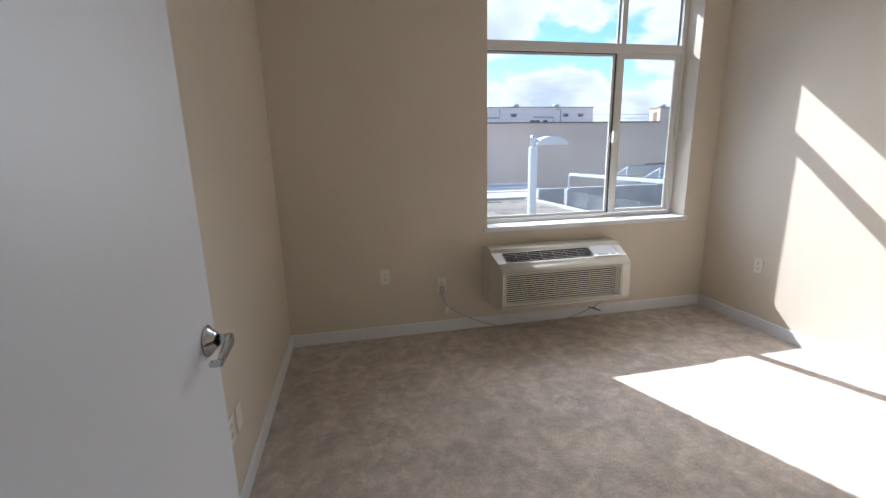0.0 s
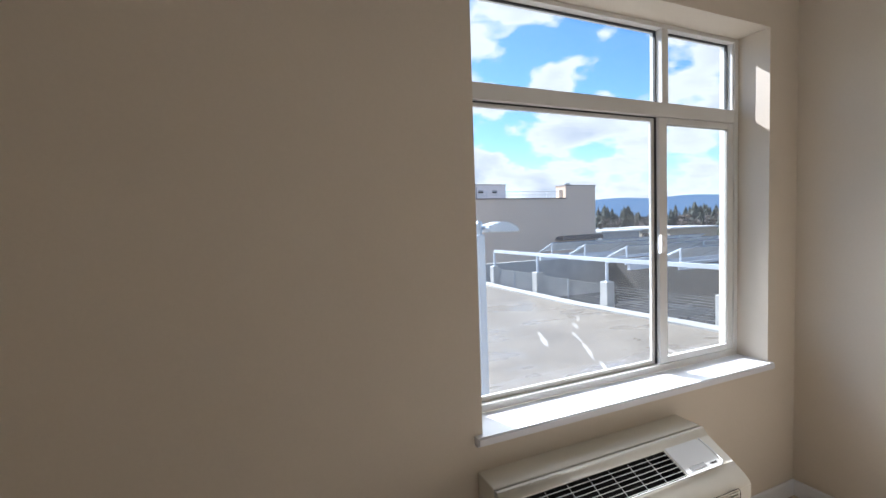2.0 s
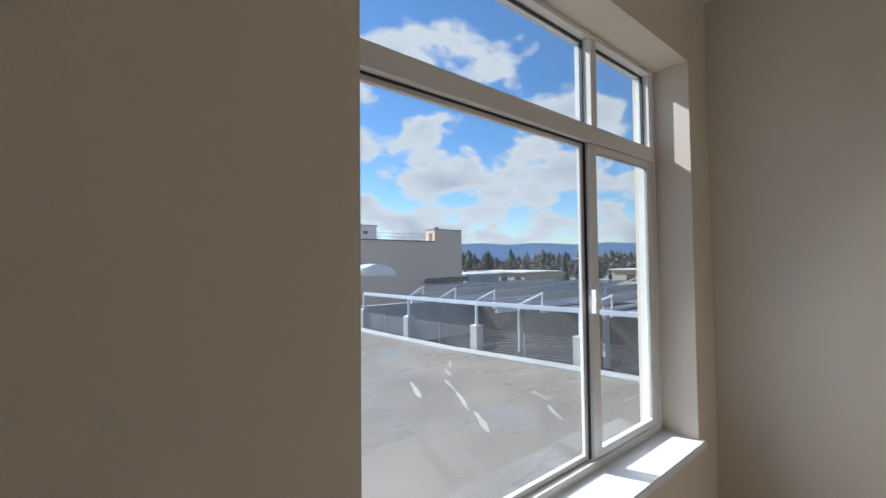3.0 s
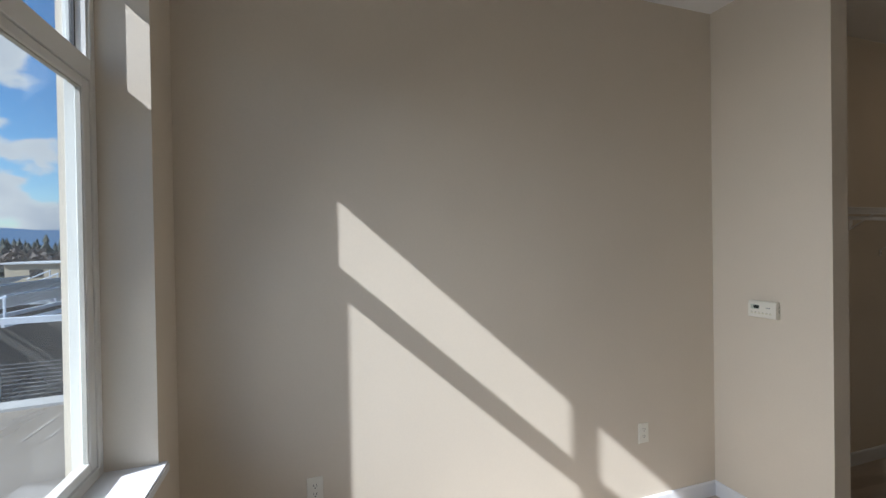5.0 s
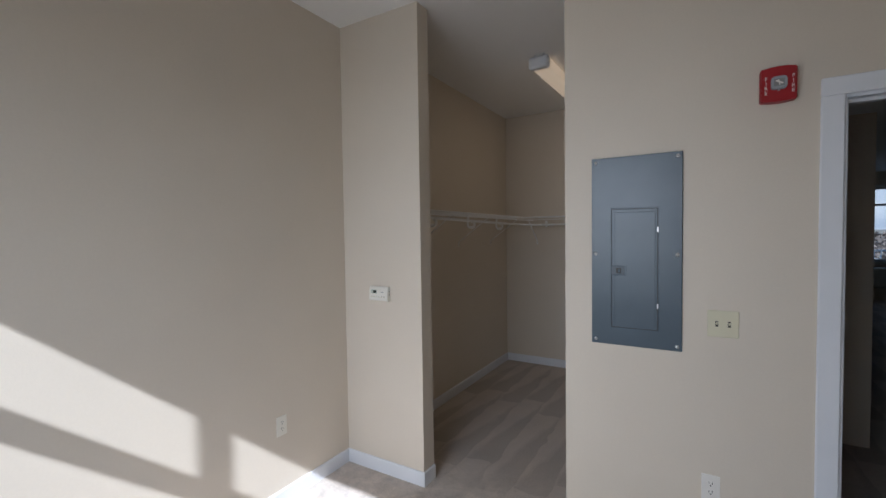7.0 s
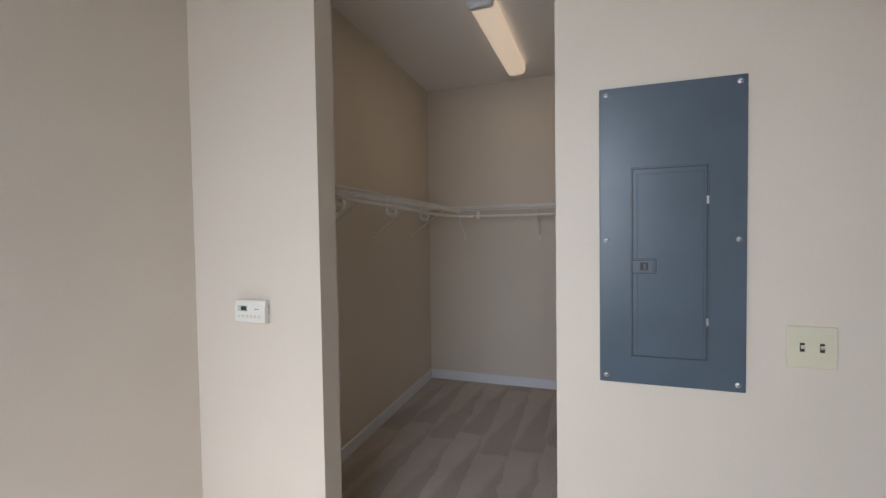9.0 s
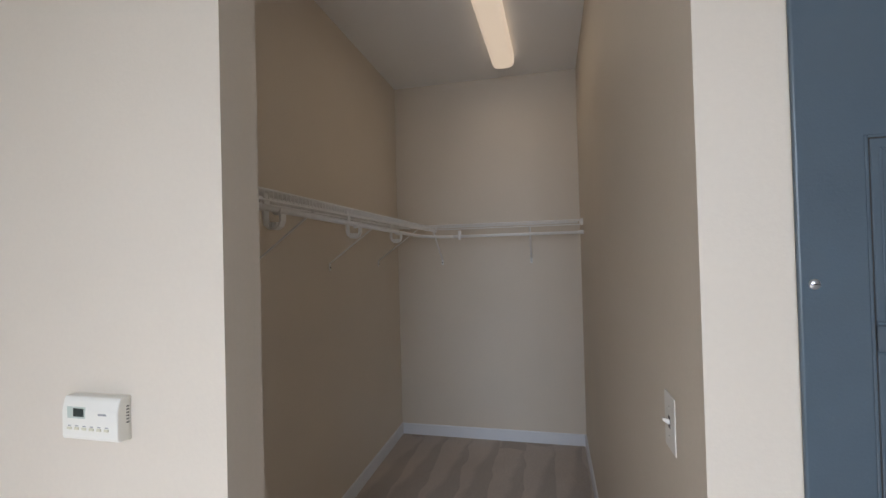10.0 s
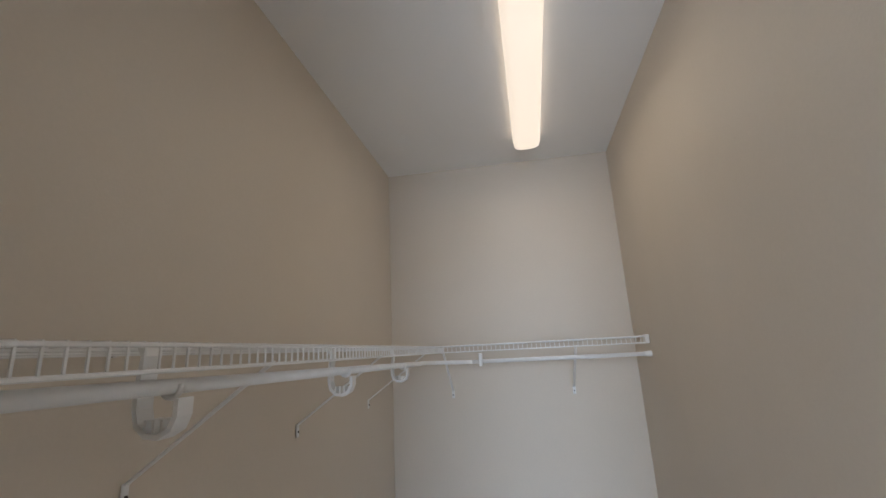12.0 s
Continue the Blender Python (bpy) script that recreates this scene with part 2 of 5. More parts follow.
def rod(bm, a, b, r, n=8, r2=None):
    a, b = Vector(a), Vector(b)
    m = Matrix.Translation((a + b) / 2) @ (b - a).to_track_quat("Z", "Y").to_matrix().to_4x4()
    bmesh.ops.create_cone(bm, cap_ends=True, segments=n, radius1=r, radius2=r if r2 is None else r2, depth=(b - a).length, matrix=m)
    return bm


def tube(bm, pts, r, n=8):
    """A bent tube along points."""
    pts = [Vector(p) for p in pts]
    rings, side = [], None
    for i, p in enumerate(pts):
        d = (pts[min(i + 1, len(pts) - 1)] - pts[max(i - 1, 0)]).normalized()
        if side is None:
            side = d.orthogonal().normalized()
        side = (side - d * side.dot(d)).normalized()
        up = d.cross(side)
        rings.append([bm.verts.new(p + r * (math.cos(2 * math.pi * k / n) * side + math.sin(2 * math.pi * k / n) * up)) for k in range(n)])
    for a, b in zip(rings, rings[1:]):
        for k in range(n):
            bm.faces.new((a[k], a[(k + 1) % n], b[(k + 1) % n], b[k])).smooth = True
    bm.faces.new(rings[0][::-1])
    bm.faces.new(rings[-1])
    return bm


def prism(bm, outline, height, place):
    """An outline in the plane, made solid along its own z, set by a matrix."""
    lo = [bm.verts.new(place @ Vector((x, y, 0))) for x, y in outline]
    hi = [bm.verts.new(place @ Vector((x, y, height))) for x, y in outline]
    bm.faces.new(lo[::-1])
    bm.faces.new(hi)
    for i in range(len(outline)):
        j = (i + 1) % len(outline)
        bm.faces.new((lo[i], lo[j], hi[j], hi[i]))
    return bm


def part(name, bm, mat, parent=None, label="", smooth=False):
    bmesh.ops.recalc_face_normals(bm, faces=bm.faces)
    me = bpy.data.meshes.new(name)
    if smooth:
        for f in bm.faces:
            f.smooth = True
    bm.to_mesh(me)
    bm.free()
    me.materials.append(mat)
    ob = new(name, me)
    if parent:
        ob.parent = parent
    if label:
        ob["label"] = label
    return ob


def nb():
    return bmesh.new()


def boxpart(name, dims, mat, parent=None, bevel=0.0, label="", seg=1):
    return part(name, box(nb(), *dims, bevel=bevel, seg=seg), mat, parent, label)


def structure(ob, label):
    return tagged(ob, label=label, kind="structure")


def thing(name, label, category, group="", at=(0, 0, 0)):
    ob = tagged(new(name), label, category, group)
    ob.location = at
    return ob


# ---- the room ----
NY, EX, CZ = 2.982, 3.62, 3.05          # north wall, east wall, ceiling
WX0, WX1, WZ0, WZ1 = 1.560, 3.367, 0.838, 2.662   # window opening
NT = 0.275                               # north wall's thickness


def wall_boxes(name, boxes, label, mat=WALL):
    bm = nb()
    for b in boxes:
        box(bm, *b)
    return structure(part(name, bm, mat), label)


wall_boxes("wall_north", [(-0.12, WX0, NY, NY + NT, 0, CZ), (WX1, EX + 0.12, NY, NY + NT, 0, CZ), (WX0, WX1, NY, NY + NT, 0, WZ0 - 0.03),
                          (WX0, WX1, NY, NY + NT, WZ1, CZ)], "beige painted drywall round the window")
wall_boxes("wall_west", [(-0.12, 0, -0.12, NY, 0, CZ)], "beige painted drywall behind the open door")
wall_boxes("wall_east", [(EX, EX + 0.12, -0.12, NY, 0, CZ)], "beige painted drywall crossed by a patch of sun")
wall_boxes("wall_stub", [(2.975, EX, -0.12, 0, 0, CZ)], "narrow beige wall beside the closet opening")
DX0, DX1, DZ = 0.130, 1.004, 2.134      # doorway
wall_boxes("wall_south", [(0, DX0, -0.12, 0, 0, CZ), (DX1, 2.071, -0.12, 0, 0, CZ), (DX0, DX1, -0.12, 0, DZ, CZ)], "beige painted wall with the breaker panel")

# closet
CW = nb()
prism(CW, [(1.95, -0.12), (2.071, -0.12), (2.005, -2.825), (1.884, -2.825)], CZ, Matrix.Identity(4))
structure(part("wall_closet_west", CW, WALL), "beige painted closet wall")
wall_boxes("wall_closet_east", [(3.555, 3.67, -2.825, -0.12, 0, CZ)], "beige painted closet wall behind the wire shelf")
wall_boxes("wall_closet_back", [(1.884, 3.67, -2.945, -2.825, 0, CZ)], "beige painted back wall of the closet")

structure(boxpart("ceiling", (-5.2, 3.9, -11.4, NY, CZ, CZ + 0.12), CEIL), "off-white painted ceiling")
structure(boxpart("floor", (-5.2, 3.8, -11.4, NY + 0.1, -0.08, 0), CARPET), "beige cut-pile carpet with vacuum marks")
structure(boxpart("floor_slab", (-5.3, 3.9, -11.5, NY + NT, -0.3, -0.085), material("slab", (0.3, 0.3, 0.29), 0.8, var=0.1)), "concrete floor slab")


def baseboard(name, a, b, inward, h=0.092, t=0.012):
    """A flat board along the wall from a to b, its foot at the floor."""
    a, b, n = Vector((*a, 0)), Vector((*b, 0)), Vector((*inward, 0))
    bm = nb()
    length = (b - a).length
    d = (b - a).normalized()
    m = Matrix((( d.x, n.x, 0, a.x), (d.y, n.y, 0, a.y), (0, 0, 1, 0), (0, 0, 0, 1)))
    out = [(0, 0), (t, 0), (t, h - 0.008), (t - 0.005, h), (0, h)]
    lo = [bm.verts.new(m @ Vector((0, y, z))) for y, z in out]
    hi = [bm.verts.new(m @ Vector((length, y, z))) for y, z in out]
    bm.faces.new(lo)
    bm.faces.new(hi[::-1])
    for i in range(len(out)):
        j = (i + 1) % len(out)
        bm.faces.new((lo[i], hi[i], hi[j], lo[j]))
    return structure(part(name, bm, TRIM), "white painted baseboard")


baseboard("baseboard", (0, NY), (EX, NY), (0, -1))
baseboard("baseboard", (0, 0.02), (0, NY - 0.012), (1, 0))
baseboard("baseboard", (EX, 0), (EX, NY - 0.012), (-1, 0))
baseboard("baseboard", (2.963, 0), (EX - 0.012, 0), (0, 1))
baseboard("baseboard", (2.975, -0.12), (2.975, 0), (-1, 0))
baseboard("baseboard", (DX1 + 0.07, 0), (2.083, 0), (0, 1))
baseboard("baseboard", (3.555, -2.825), (3.555, -0.12), (-1, 0))
baseboard("baseboard", (2.017, -2.825), (3.543, -2.825), (0, 1))
baseboard("baseboard", (2.071, 0.0), (2.005, -2.825), (0.9997, -0.0234))

# ---- window ----
def build_window():
    w = structure(new("window_1"), "white vinyl window with a fixed top light and a sliding sash")
    Y0, Y1 = 3.147, 3.225
    JX0, JX1, MX0, MX1, TZ0, TZ1 = WX0 + 0.032, 3.335, 2.757, 2.803, 2.190, 2.262
    TOP = WZ1 - 0.022
    bm = nb()
    box(bm, WX0, JX0, Y0, Y1, WZ0, WZ1, 0.002)
    box(bm, JX1, WX1, Y0, Y1, WZ0, WZ1, 0.002)
    box(bm, JX0, JX1, Y0, Y1, TOP, WZ1, 0.002)
    box(bm, JX0, JX1, Y0, Y1, WZ0, WZ0 + 0.034, 0.002)
    part("window_frame", bm, VINYL, w)
    boxpart("transom_bar", (JX0, JX1, Y0 + 0.001, Y1, TZ0, TZ1), VINYL, w, 0.002)
    boxpart("mullion", (MX0, MX1, Y0 + 0.001, Y1, TZ1, TOP), VINYL, w, 0.002)
    boxpart("light_stop", (3.328, JX1, Y0 + 0.008, 3.214, TZ1, TOP), VINYL, w, 0.002)
    for x0, x1 in ((JX0, MX0), (MX1, 3.328)):
        bm = nb()
        t = 0.006
        box(bm, x0, x0 + t, 3.186, 3.2, TZ1, TOP)
        box(bm, x1 - t, x1, 3.186, 3.2, TZ1, TOP)
        box(bm, x0 + t, x1 - t, 3.186, 3.2, TZ1, TZ1 + t)
        box(bm, x0 + t, x1 - t, 3.186, 3.2, TOP - t, TOP)
        part("glazing_seal", bm, GASKET, w, "thin dark glazing seal")
        g = boxpart("pane", (x0 + 0.001, x1 - 0.001, 3.190, 3.194, TZ1 + 0.001, TOP - 0.001), GLASS, w)
        g.visible_shadow = False
    # fixed lower light, set outward
    bm = nb()
    box(bm, JX0, JX0 + 0.022, 3.178, 3.194, 0.872, TZ0, 0.002)
    box(bm, 2.708, 2.732, 3.178, 3.194, 0.872, TZ0, 0.002)
    box(bm, JX0 + 0.022, 2.708, 3.178, 3.194, 0.872, 0.894, 0.002)
    box(bm, JX0 + 0.022, 2.708, 3.178, 3.194, TZ0 - 0.022, TZ0, 0.002)
    part("fixed_sash", bm, VINYL, w)
    g = boxpart("pane", (JX0 + 0.022, 2.708, 3.186, 3.190, 0.894, TZ0 - 0.022), GLASS, w)
    g.visible_shadow = False
    bm = nb()
    box(bm, 2.7285, 2.7365, 3.169, 3.1775, 0.874, TZ0 - 0.001)
    box(bm, JX0, 2.728, 3.170, 3.1775, TZ0 - 0.006, TZ0 - 0.001)
    part("dark_seal", bm, GASKET, w, "dark gap beside the sliding sash")
    # sliding sash
    bm = nb()
    box(bm, 2.737, 2.796, 3.152, 3.177, 0.876, TZ0 - 0.003, 0.003)
    box(bm, 3.288, 3.332, 3.152, 3.177, 0.876, TZ0 - 0.003, 0.003)
    box(bm, 2.796, 3.288, 3.152, 3.177, 0.876, 0.908, 0.003)
    box(bm, 2.796, 3.288, 3.152, 3.177, 2.155, TZ0 - 0.003, 0.003)
    part("sliding_sash", bm, VINYL, w)
    bm = nb()
    box(bm, 2.796, 2.801, 3.158, 3.172, 0.908, 2.155)
    box(bm, 3.284, 3.288, 3.158, 3.172, 0.908, 2.155)
    box(bm, 2.801, 3.284, 3.158, 3.172, 2.150, 2.155)
    part("sash_bead", bm, CORD, w, "grey glazing bead")
    g = boxpart("pane", (2.801, 3.284, 3.163, 3.167, 0.908, 2.150), GLASS, w)
    g.visible_shadow = False
    # latch: a half-round white cam
    bm = nb()
    pts = [(0.0, -0.049)] + [(0.042 * math.cos(a), 0.049 * math.sin(a)) for a in np.linspace(-1.35, 1.35, 14)] + [(0.0, 0.049)]
    prism(bm, pts, 0.026, Matrix.Translation((2.722, 3.1515, 1.524)) @ Matrix.Rotation(radians(90), 4, "X"))
    bmesh.ops.bevel(bm, geom=bm.edges[:], offset=0.0015, segments=1, affect="EDGES")
    latch = part("latch", bm, material("bright_white_plastic", (0.88, 0.88, 0.87), 0.3), w, "white half-round window latch")
    boxpart("thumb_tab", (2.724, 2.734, 3.119, 3.1265, 1.512, 1.540), PLATEW, latch, 0.002)
    return w


build_window()
bm = nb()
out = [(WX0 - 0.036, 2.950), (WX1 + 0.016, 2.950), (WX1 + 0.016, NY), (WX1, NY), (WX1, 3.147), (WX0, 3.147), (WX0, NY), (WX0 - 0.036, NY)]
prism(bm, out, 0.036, Matrix.Translation((0, 0, WZ0 - 0.036)))
bmesh.ops.bevel(bm, geom=[e for e in bm.edges if all(v.co.y < 2.955 for v in e.verts)], offset=0.006, segments=3, affect="EDGES")
structure(part("window_sill", bm, TRIM), "white painted window sill with small horns")


# ---- doorway and door ----
def build_doorway():
    d = structure(new("door_frame"), "white painted door casing and jamb")
    bm = nb()
    box(bm, DX1 - 0.006, DX1 + 0.066, 0, 0.018, 0, DZ - 0.004, 0.004)
    box(bm, DX0 - 0.066, DX0 + 0.006, 0, 0.018, 0, DZ - 0.004, 0.004)
    box(bm, DX0 - 0.066, DX1 + 0.066, 0, 0.018, DZ - 0.004, DZ + 0.066, 0.004)
    part("casing", bm, TRIM, d)
    bm = nb()
    box(bm, DX1 - 0.016, DX1 - 0.0005, -0.12, -0.001, 0, DZ - 0.0005)
    box(bm, DX0 + 0.0005, DX0 + 0.012, -0.12, -0.001, 0, DZ - 0.0005)
    box(bm, DX0 + 0.012, DX1 - 0.016, -0.12, -0.001, DZ - 0.016, DZ - 0.0005)
    part("jamb", bm, TRIM, d)
    bm = nb()
    box(bm, DX1 - 0.028, DX1 - 0.016, -0.085, -0.045, 0, DZ - 0.028)
    box(bm, DX0 + 0.012, DX1 - 0.016, -0.085, -0.045, DZ - 0.028, DZ - 0.016)
    part("stop", bm, TRIM, d)
    bm = nb()
    box(bm, DX1 - 0.0175, DX1 - 0.016, -0.040, -0.012, 0.98, 1.05)
    part("strike_plate", bm, CHROME, d)


build_doorway()


def build_door():
    d = tagged(new("door_1"), "smooth white flush door standing open against the wall", "door", kind="structure")
    boxpart("leaf", (0.136, 0.180, 0.012, 0.858, 0.012, 2.112), DOORP, d, 0.002)
    for z in (0.25, 1.06, 1.87):
        h = nb()
        rod(h, (0.134, 0.006, z - 0.05), (0.134, 0.006, z + 0.05), 0.006, 10)
        part("hinge", h, CHROME, d)
    # lever handle on a round rose
    yc, zc = 0.795, 1.010
    lever = nb()
    rings = []
    for xr, rr in ((0.1802, 0.036), (0.182, 0.0375), (0.1845, 0.0370), (0.189, 0.032), (0.194, 0.026), (0.199, 0.021), (0.202, 0.0185), (0.2025, 0.012)):
        rings.append([lever.verts.new((xr, yc + rr * math.cos(2 * math.pi * i / 40), zc + rr * math.sin(2 * math.pi * i / 40))) for i in range(40)])
    for ra, rb in zip(rings, rings[1:]):
        for i in range(40):
            lever.faces.new((ra[i], ra[(i + 1) % 40], rb[(i + 1) % 40], rb[i]))
    lever.faces.new(rings[0][::-1])
    lever.faces.new(rings[-1])
    handle = part("door_handle", lever, CHROME, d, "polished chrome lever handle", smooth=True)
    bm = nb()
    rod(bm, (0.2025, yc, zc), (0.2045, yc, zc), 0.0150, 24)
    part("collar", bm, BLACK, handle)
    bm = nb()
    rod(bm, (0.204, yc, zc), (0.234, yc, zc), 0.0135, 40)
    part("neck", bm, CHROME, handle, smooth=True)
    bm = nb()
    m = Matrix.Translation((0.235, yc, zc))
    prism(bm, [(0.006, 0.013), (-0.012, 0.012), (-0.050, -0.004), (-0.088, -0.009), (-0.088, -0.021), (-0.048, -0.016), (-0.004, -0.013), (0.006, -0.011)], 0.015,
          m @ Matrix(((0, 0, 1, -0.012), (1, 0, 0, 0), (0, 1, 0, 0), (0, 0, 0, 1))))
    bmesh.ops.bevel(bm, geom=bm.edges[:], offset=0.003, segments=2, affect="EDGES")
    part("lever", bm, CHROME, handle)
    bm = nb()
    box(bm, 0.211, 0.238, yc - 0.101, yc - 0.087, zc - 0.022, zc - 0.008, 0.003)
    part("lever_return", bm, CHROME, handle)


build_door()


# ---- packaged air conditioner under the window ----
def build_ac():
    a = thing("air_conditioner", "cream wall-mounted air conditioner with top vent, below the window sill", "air conditioner")
    XL, XR = 1.534, 2.636
    boxpart("sleeve", (XL, XR, 2.856, NY, 0.240, 0.690), ACBODY, a, 0.003, "cream metal wall sleeve")
    boxpart("seam", (XL + 0.016, XR - 0.016, 2.8455, 2.856, 0.256, 0.674), SLOT, a)

    def xs(y):
        t = (2.8455 - y) / (2.8455 - 2.612)
        return XL + 0.028 * t, XR - 0.026 * t

    prof = [(2.8455, 0.240), (2.700, 0.250), (2.640, 0.262), (2.618, 0.285), (2.612, 0.300), (2.612, 0.548), (2.617, 0.560), (2.632, 0.574), (2.662, 0.592),
            (2.690, 0.606), (2.812, 0.662), (2.828, 0.678), (2.836, 0.687), (2.8455, 0.690)]
    VX0, VX1, CX1 = 1.622, 2.345, 2.560       # vent, then the control lid
    GX0, GX1, GZ0, GZ1 = 1.588, 2.532, 0.304, 0.544
    bm = nb()
    L, R = [], []
    for y, z in prof:
        l, r = xs(y)
        L.append(bm.verts.new((l, y, z)))
        R.append(bm.verts.new((r, y, z)))
    for i in range(len(prof) - 1):
        if i in (4, 9):
            continue
        bm.faces.new((L[i], R[i], R[i + 1], L[i + 1])).smooth = i in (1, 2, 3, 5, 6, 7, 8, 10, 11)
    bm.faces.new(L)
    bm.faces.new(R[::-1])

    def holed(i, x0, x1, t0, t1):
        """The strip between two profile points with an opening in it."""
        (ya, za), (yb, zb) = prof[i], prof[i + 1]

        def p(x, t):
            return bm.verts.new((x, ya + (yb - ya) * t, za + (zb - za) * t))
        a0, a1, b1, b0 = L[i], R[i], R[i + 1], L[i + 1]
        i00, i10, i11, i01 = p(x0, t0), p(x1, t0), p(x1, t1), p(x0, t1)
        for q in ((a0, a1, i10, i00), (a1, b1, i11, i10), (b1, b0, i01, i11), (b0, a0, i00, i01)):
            bm.faces.new(q)
        n = Vector((0, (za - zb), (yb - ya))).normalized()
        if n.z + -n.y < 0:
            n = -n
        inner = [bm.verts.new(v.co - n * 0.075) for v in (i00, i10, i11, i01)]
        rim = (i00, i10, i11, i01)
        for k in range(4):
            bm.faces.new((rim[k], rim[(k + 1) % 4], inner[(k + 1) % 4], inner[k]))
        return [v.co.copy() for v in inner], n
    ginner, gn = holed(4, GX0, GX1, (GZ0 - 0.300) / 0.248, (GZ1 - 0.300) / 0.248)
    vinner, vn = holed(9, VX0, VX1, 0.02, 0.97)
    part("cover", bm, ACBODY, a, "cream moulded front cover with rounded edges")
    for nm, inner, n in (("grille_back", ginner, gn), ("vent_well", vinner, vn)):
        bm = nb()
        vs = [bm.verts.new(c + n * 0.001) for c in inner] + [bm.verts.new(c - n * 0.004) for c in inner]
        bm.faces.new(vs[:4])
        bm.faces.new(vs[4:][::-1])
        for k in range(4):
            bm.faces.new((vs[k], vs[(k + 1) % 4], vs[4 + (k + 1) % 4], vs[4 + k]))
        if nm == "vent_well":
            mid = (inner[0] + inner[2]) / 2
            lo = [bm.verts.new(mid + (c - mid) * 0.994 + n * 0.002) for c in inner]
            hi = [bm.verts.new(mid + (c - mid) * 0.994 + n * 0.071) for c in inner]
            for k in range(4):
                bm.faces.new((lo[k], lo[(k + 1) % 4], hi[(k + 1) % 4], hi[k]))
        part(nm, bm, ACDARK, a)
    # front louvres
    n = 15
    for k in range(n):
        z = GZ0 + (k + 0.5) * (GZ1 - GZ0) / n
        bm = nb()
        prism(bm, [(0, 0.0068), (0.003, 0.0078), (0.022, 0.0005), (0.022, -0.003), (0, 0.0015)], GX1 - GX0,
              Matrix(((0, 0, 1, GX0), (1, 0, 0, 2.612), (0, 1, 0, z - 0.004), (0, 0, 0, 1))))
        part("louvre", bm, ACBODY, a)
    # rounded groove round the louvres
    bm = nb()
    pts = []
    for gx, gz, a0 in ((GX1 - 0.012, GZ1 - 0.012, 0), (GX0 + 0.012, GZ1 - 0.012, 90), (GX0 + 0.012, GZ0 + 0.012, 180), (GX1 - 0.012, GZ0 + 0.012, 270)):
        for a1 in (0, 30, 60, 90):
            pts.append((gx + 0.022 * math.cos(radians(a0 + a1)), 2.6118, gz + 0.022 * math.sin(radians(a0 + a1))))
    pts.append(pts[0])
    tube(bm, pts, 0.0013, 5)
    part("grille_groove", bm, ACDARK, a)
    # vent bars along and across
    (ya, za), (yb, zb) = prof[9], prof[10]
    for k in range(6):
        t = 0.12 + k * 0.15
        y, z = ya + (yb - ya) * t, za + (zb - za) * t
        bm = nb()
        rod(bm, (VX0, y, z - 0.006), (VX1, y, z - 0.006), 0.0018, 6)
        part("vent_bar", bm, ACCAP, a)
    for k in range(6):
        x = VX0 + (VX1 - VX0) * (k + 1) / 7
        bm = nb()
        rod(bm, (x, ya, za - 0.011), (x, yb, zb - 0.011), 0.0016, 6)
        part("vent_crossbar", bm, ACCAP, a)
    # bright rim in front of the vent, control lid
    bm = nb()
    tube(bm, [(VX0 - 0.004, 2.806, 0.662), (VX0 - 0.006, 2.76, 0.643), (VX0 + 0.002, 2.70, 0.615), (VX0 + 0.02, 2.688, 0.6115), (VX1, 2.688, 0.6115), (CX1 - 0.02, 2.688, 0.6115),
              (CX1 + 0.004, 2.70, 0.618), (CX1 + 0.008, 2.76, 0.643), (CX1 + 0.002, 2.81, 0.664)], 0.0035, 8)
    part("vent_rim", bm, ACCAP, a, "lighter rim round the vent")
    s = Vector((0, yb - ya, zb - za)).normalized()
    nn = Vector((0, -s.z, s.y))
    m = Matrix(((1, s.x, nn.x, VX1 + 0.004), (0, s.y, nn.y, ya + 0.003), (0, s.z, nn.z, za + 0.001), (0, 0, 0, 1)))
    w, d = CX1 - VX1 - 0.008, (Vector((0, yb, zb)) - Vector((0, ya, za))).length - 0.004
    bm = nb()
    prism(bm, [(0, 0), (w - 0.015, 0), (w - 0.004, 0.008), (w, 0.03), (w, d - 0.03), (w - 0.006, d - 0.008), (w - 0.02, d), (0, d)], 0.006, m)
    lid = part("control_lid", bm, ACCAP, a, "smooth pale lid over the controls")
    bm = nb()
    prism(bm, [(0.03, 0.012), (0.12, 0.012), (0.12, 0.030), (0.03, 0.030)], 0.0012, m @ Matrix.Translation((0, 0, 0.006)))
    part("lid_recess", bm, GREYP, lid)
    bm = nb()
    prism(bm, [(0.145, 0.014), (0.185, 0.014), (0.185, 0.020), (0.145, 0.020)], 0.001, m @ Matrix.Translation((0, 0, 0.006)))
    part("badge", bm, SLOT, lid)
    # black twist on the cord under the right end
    return a


wall_unit = build_ac()


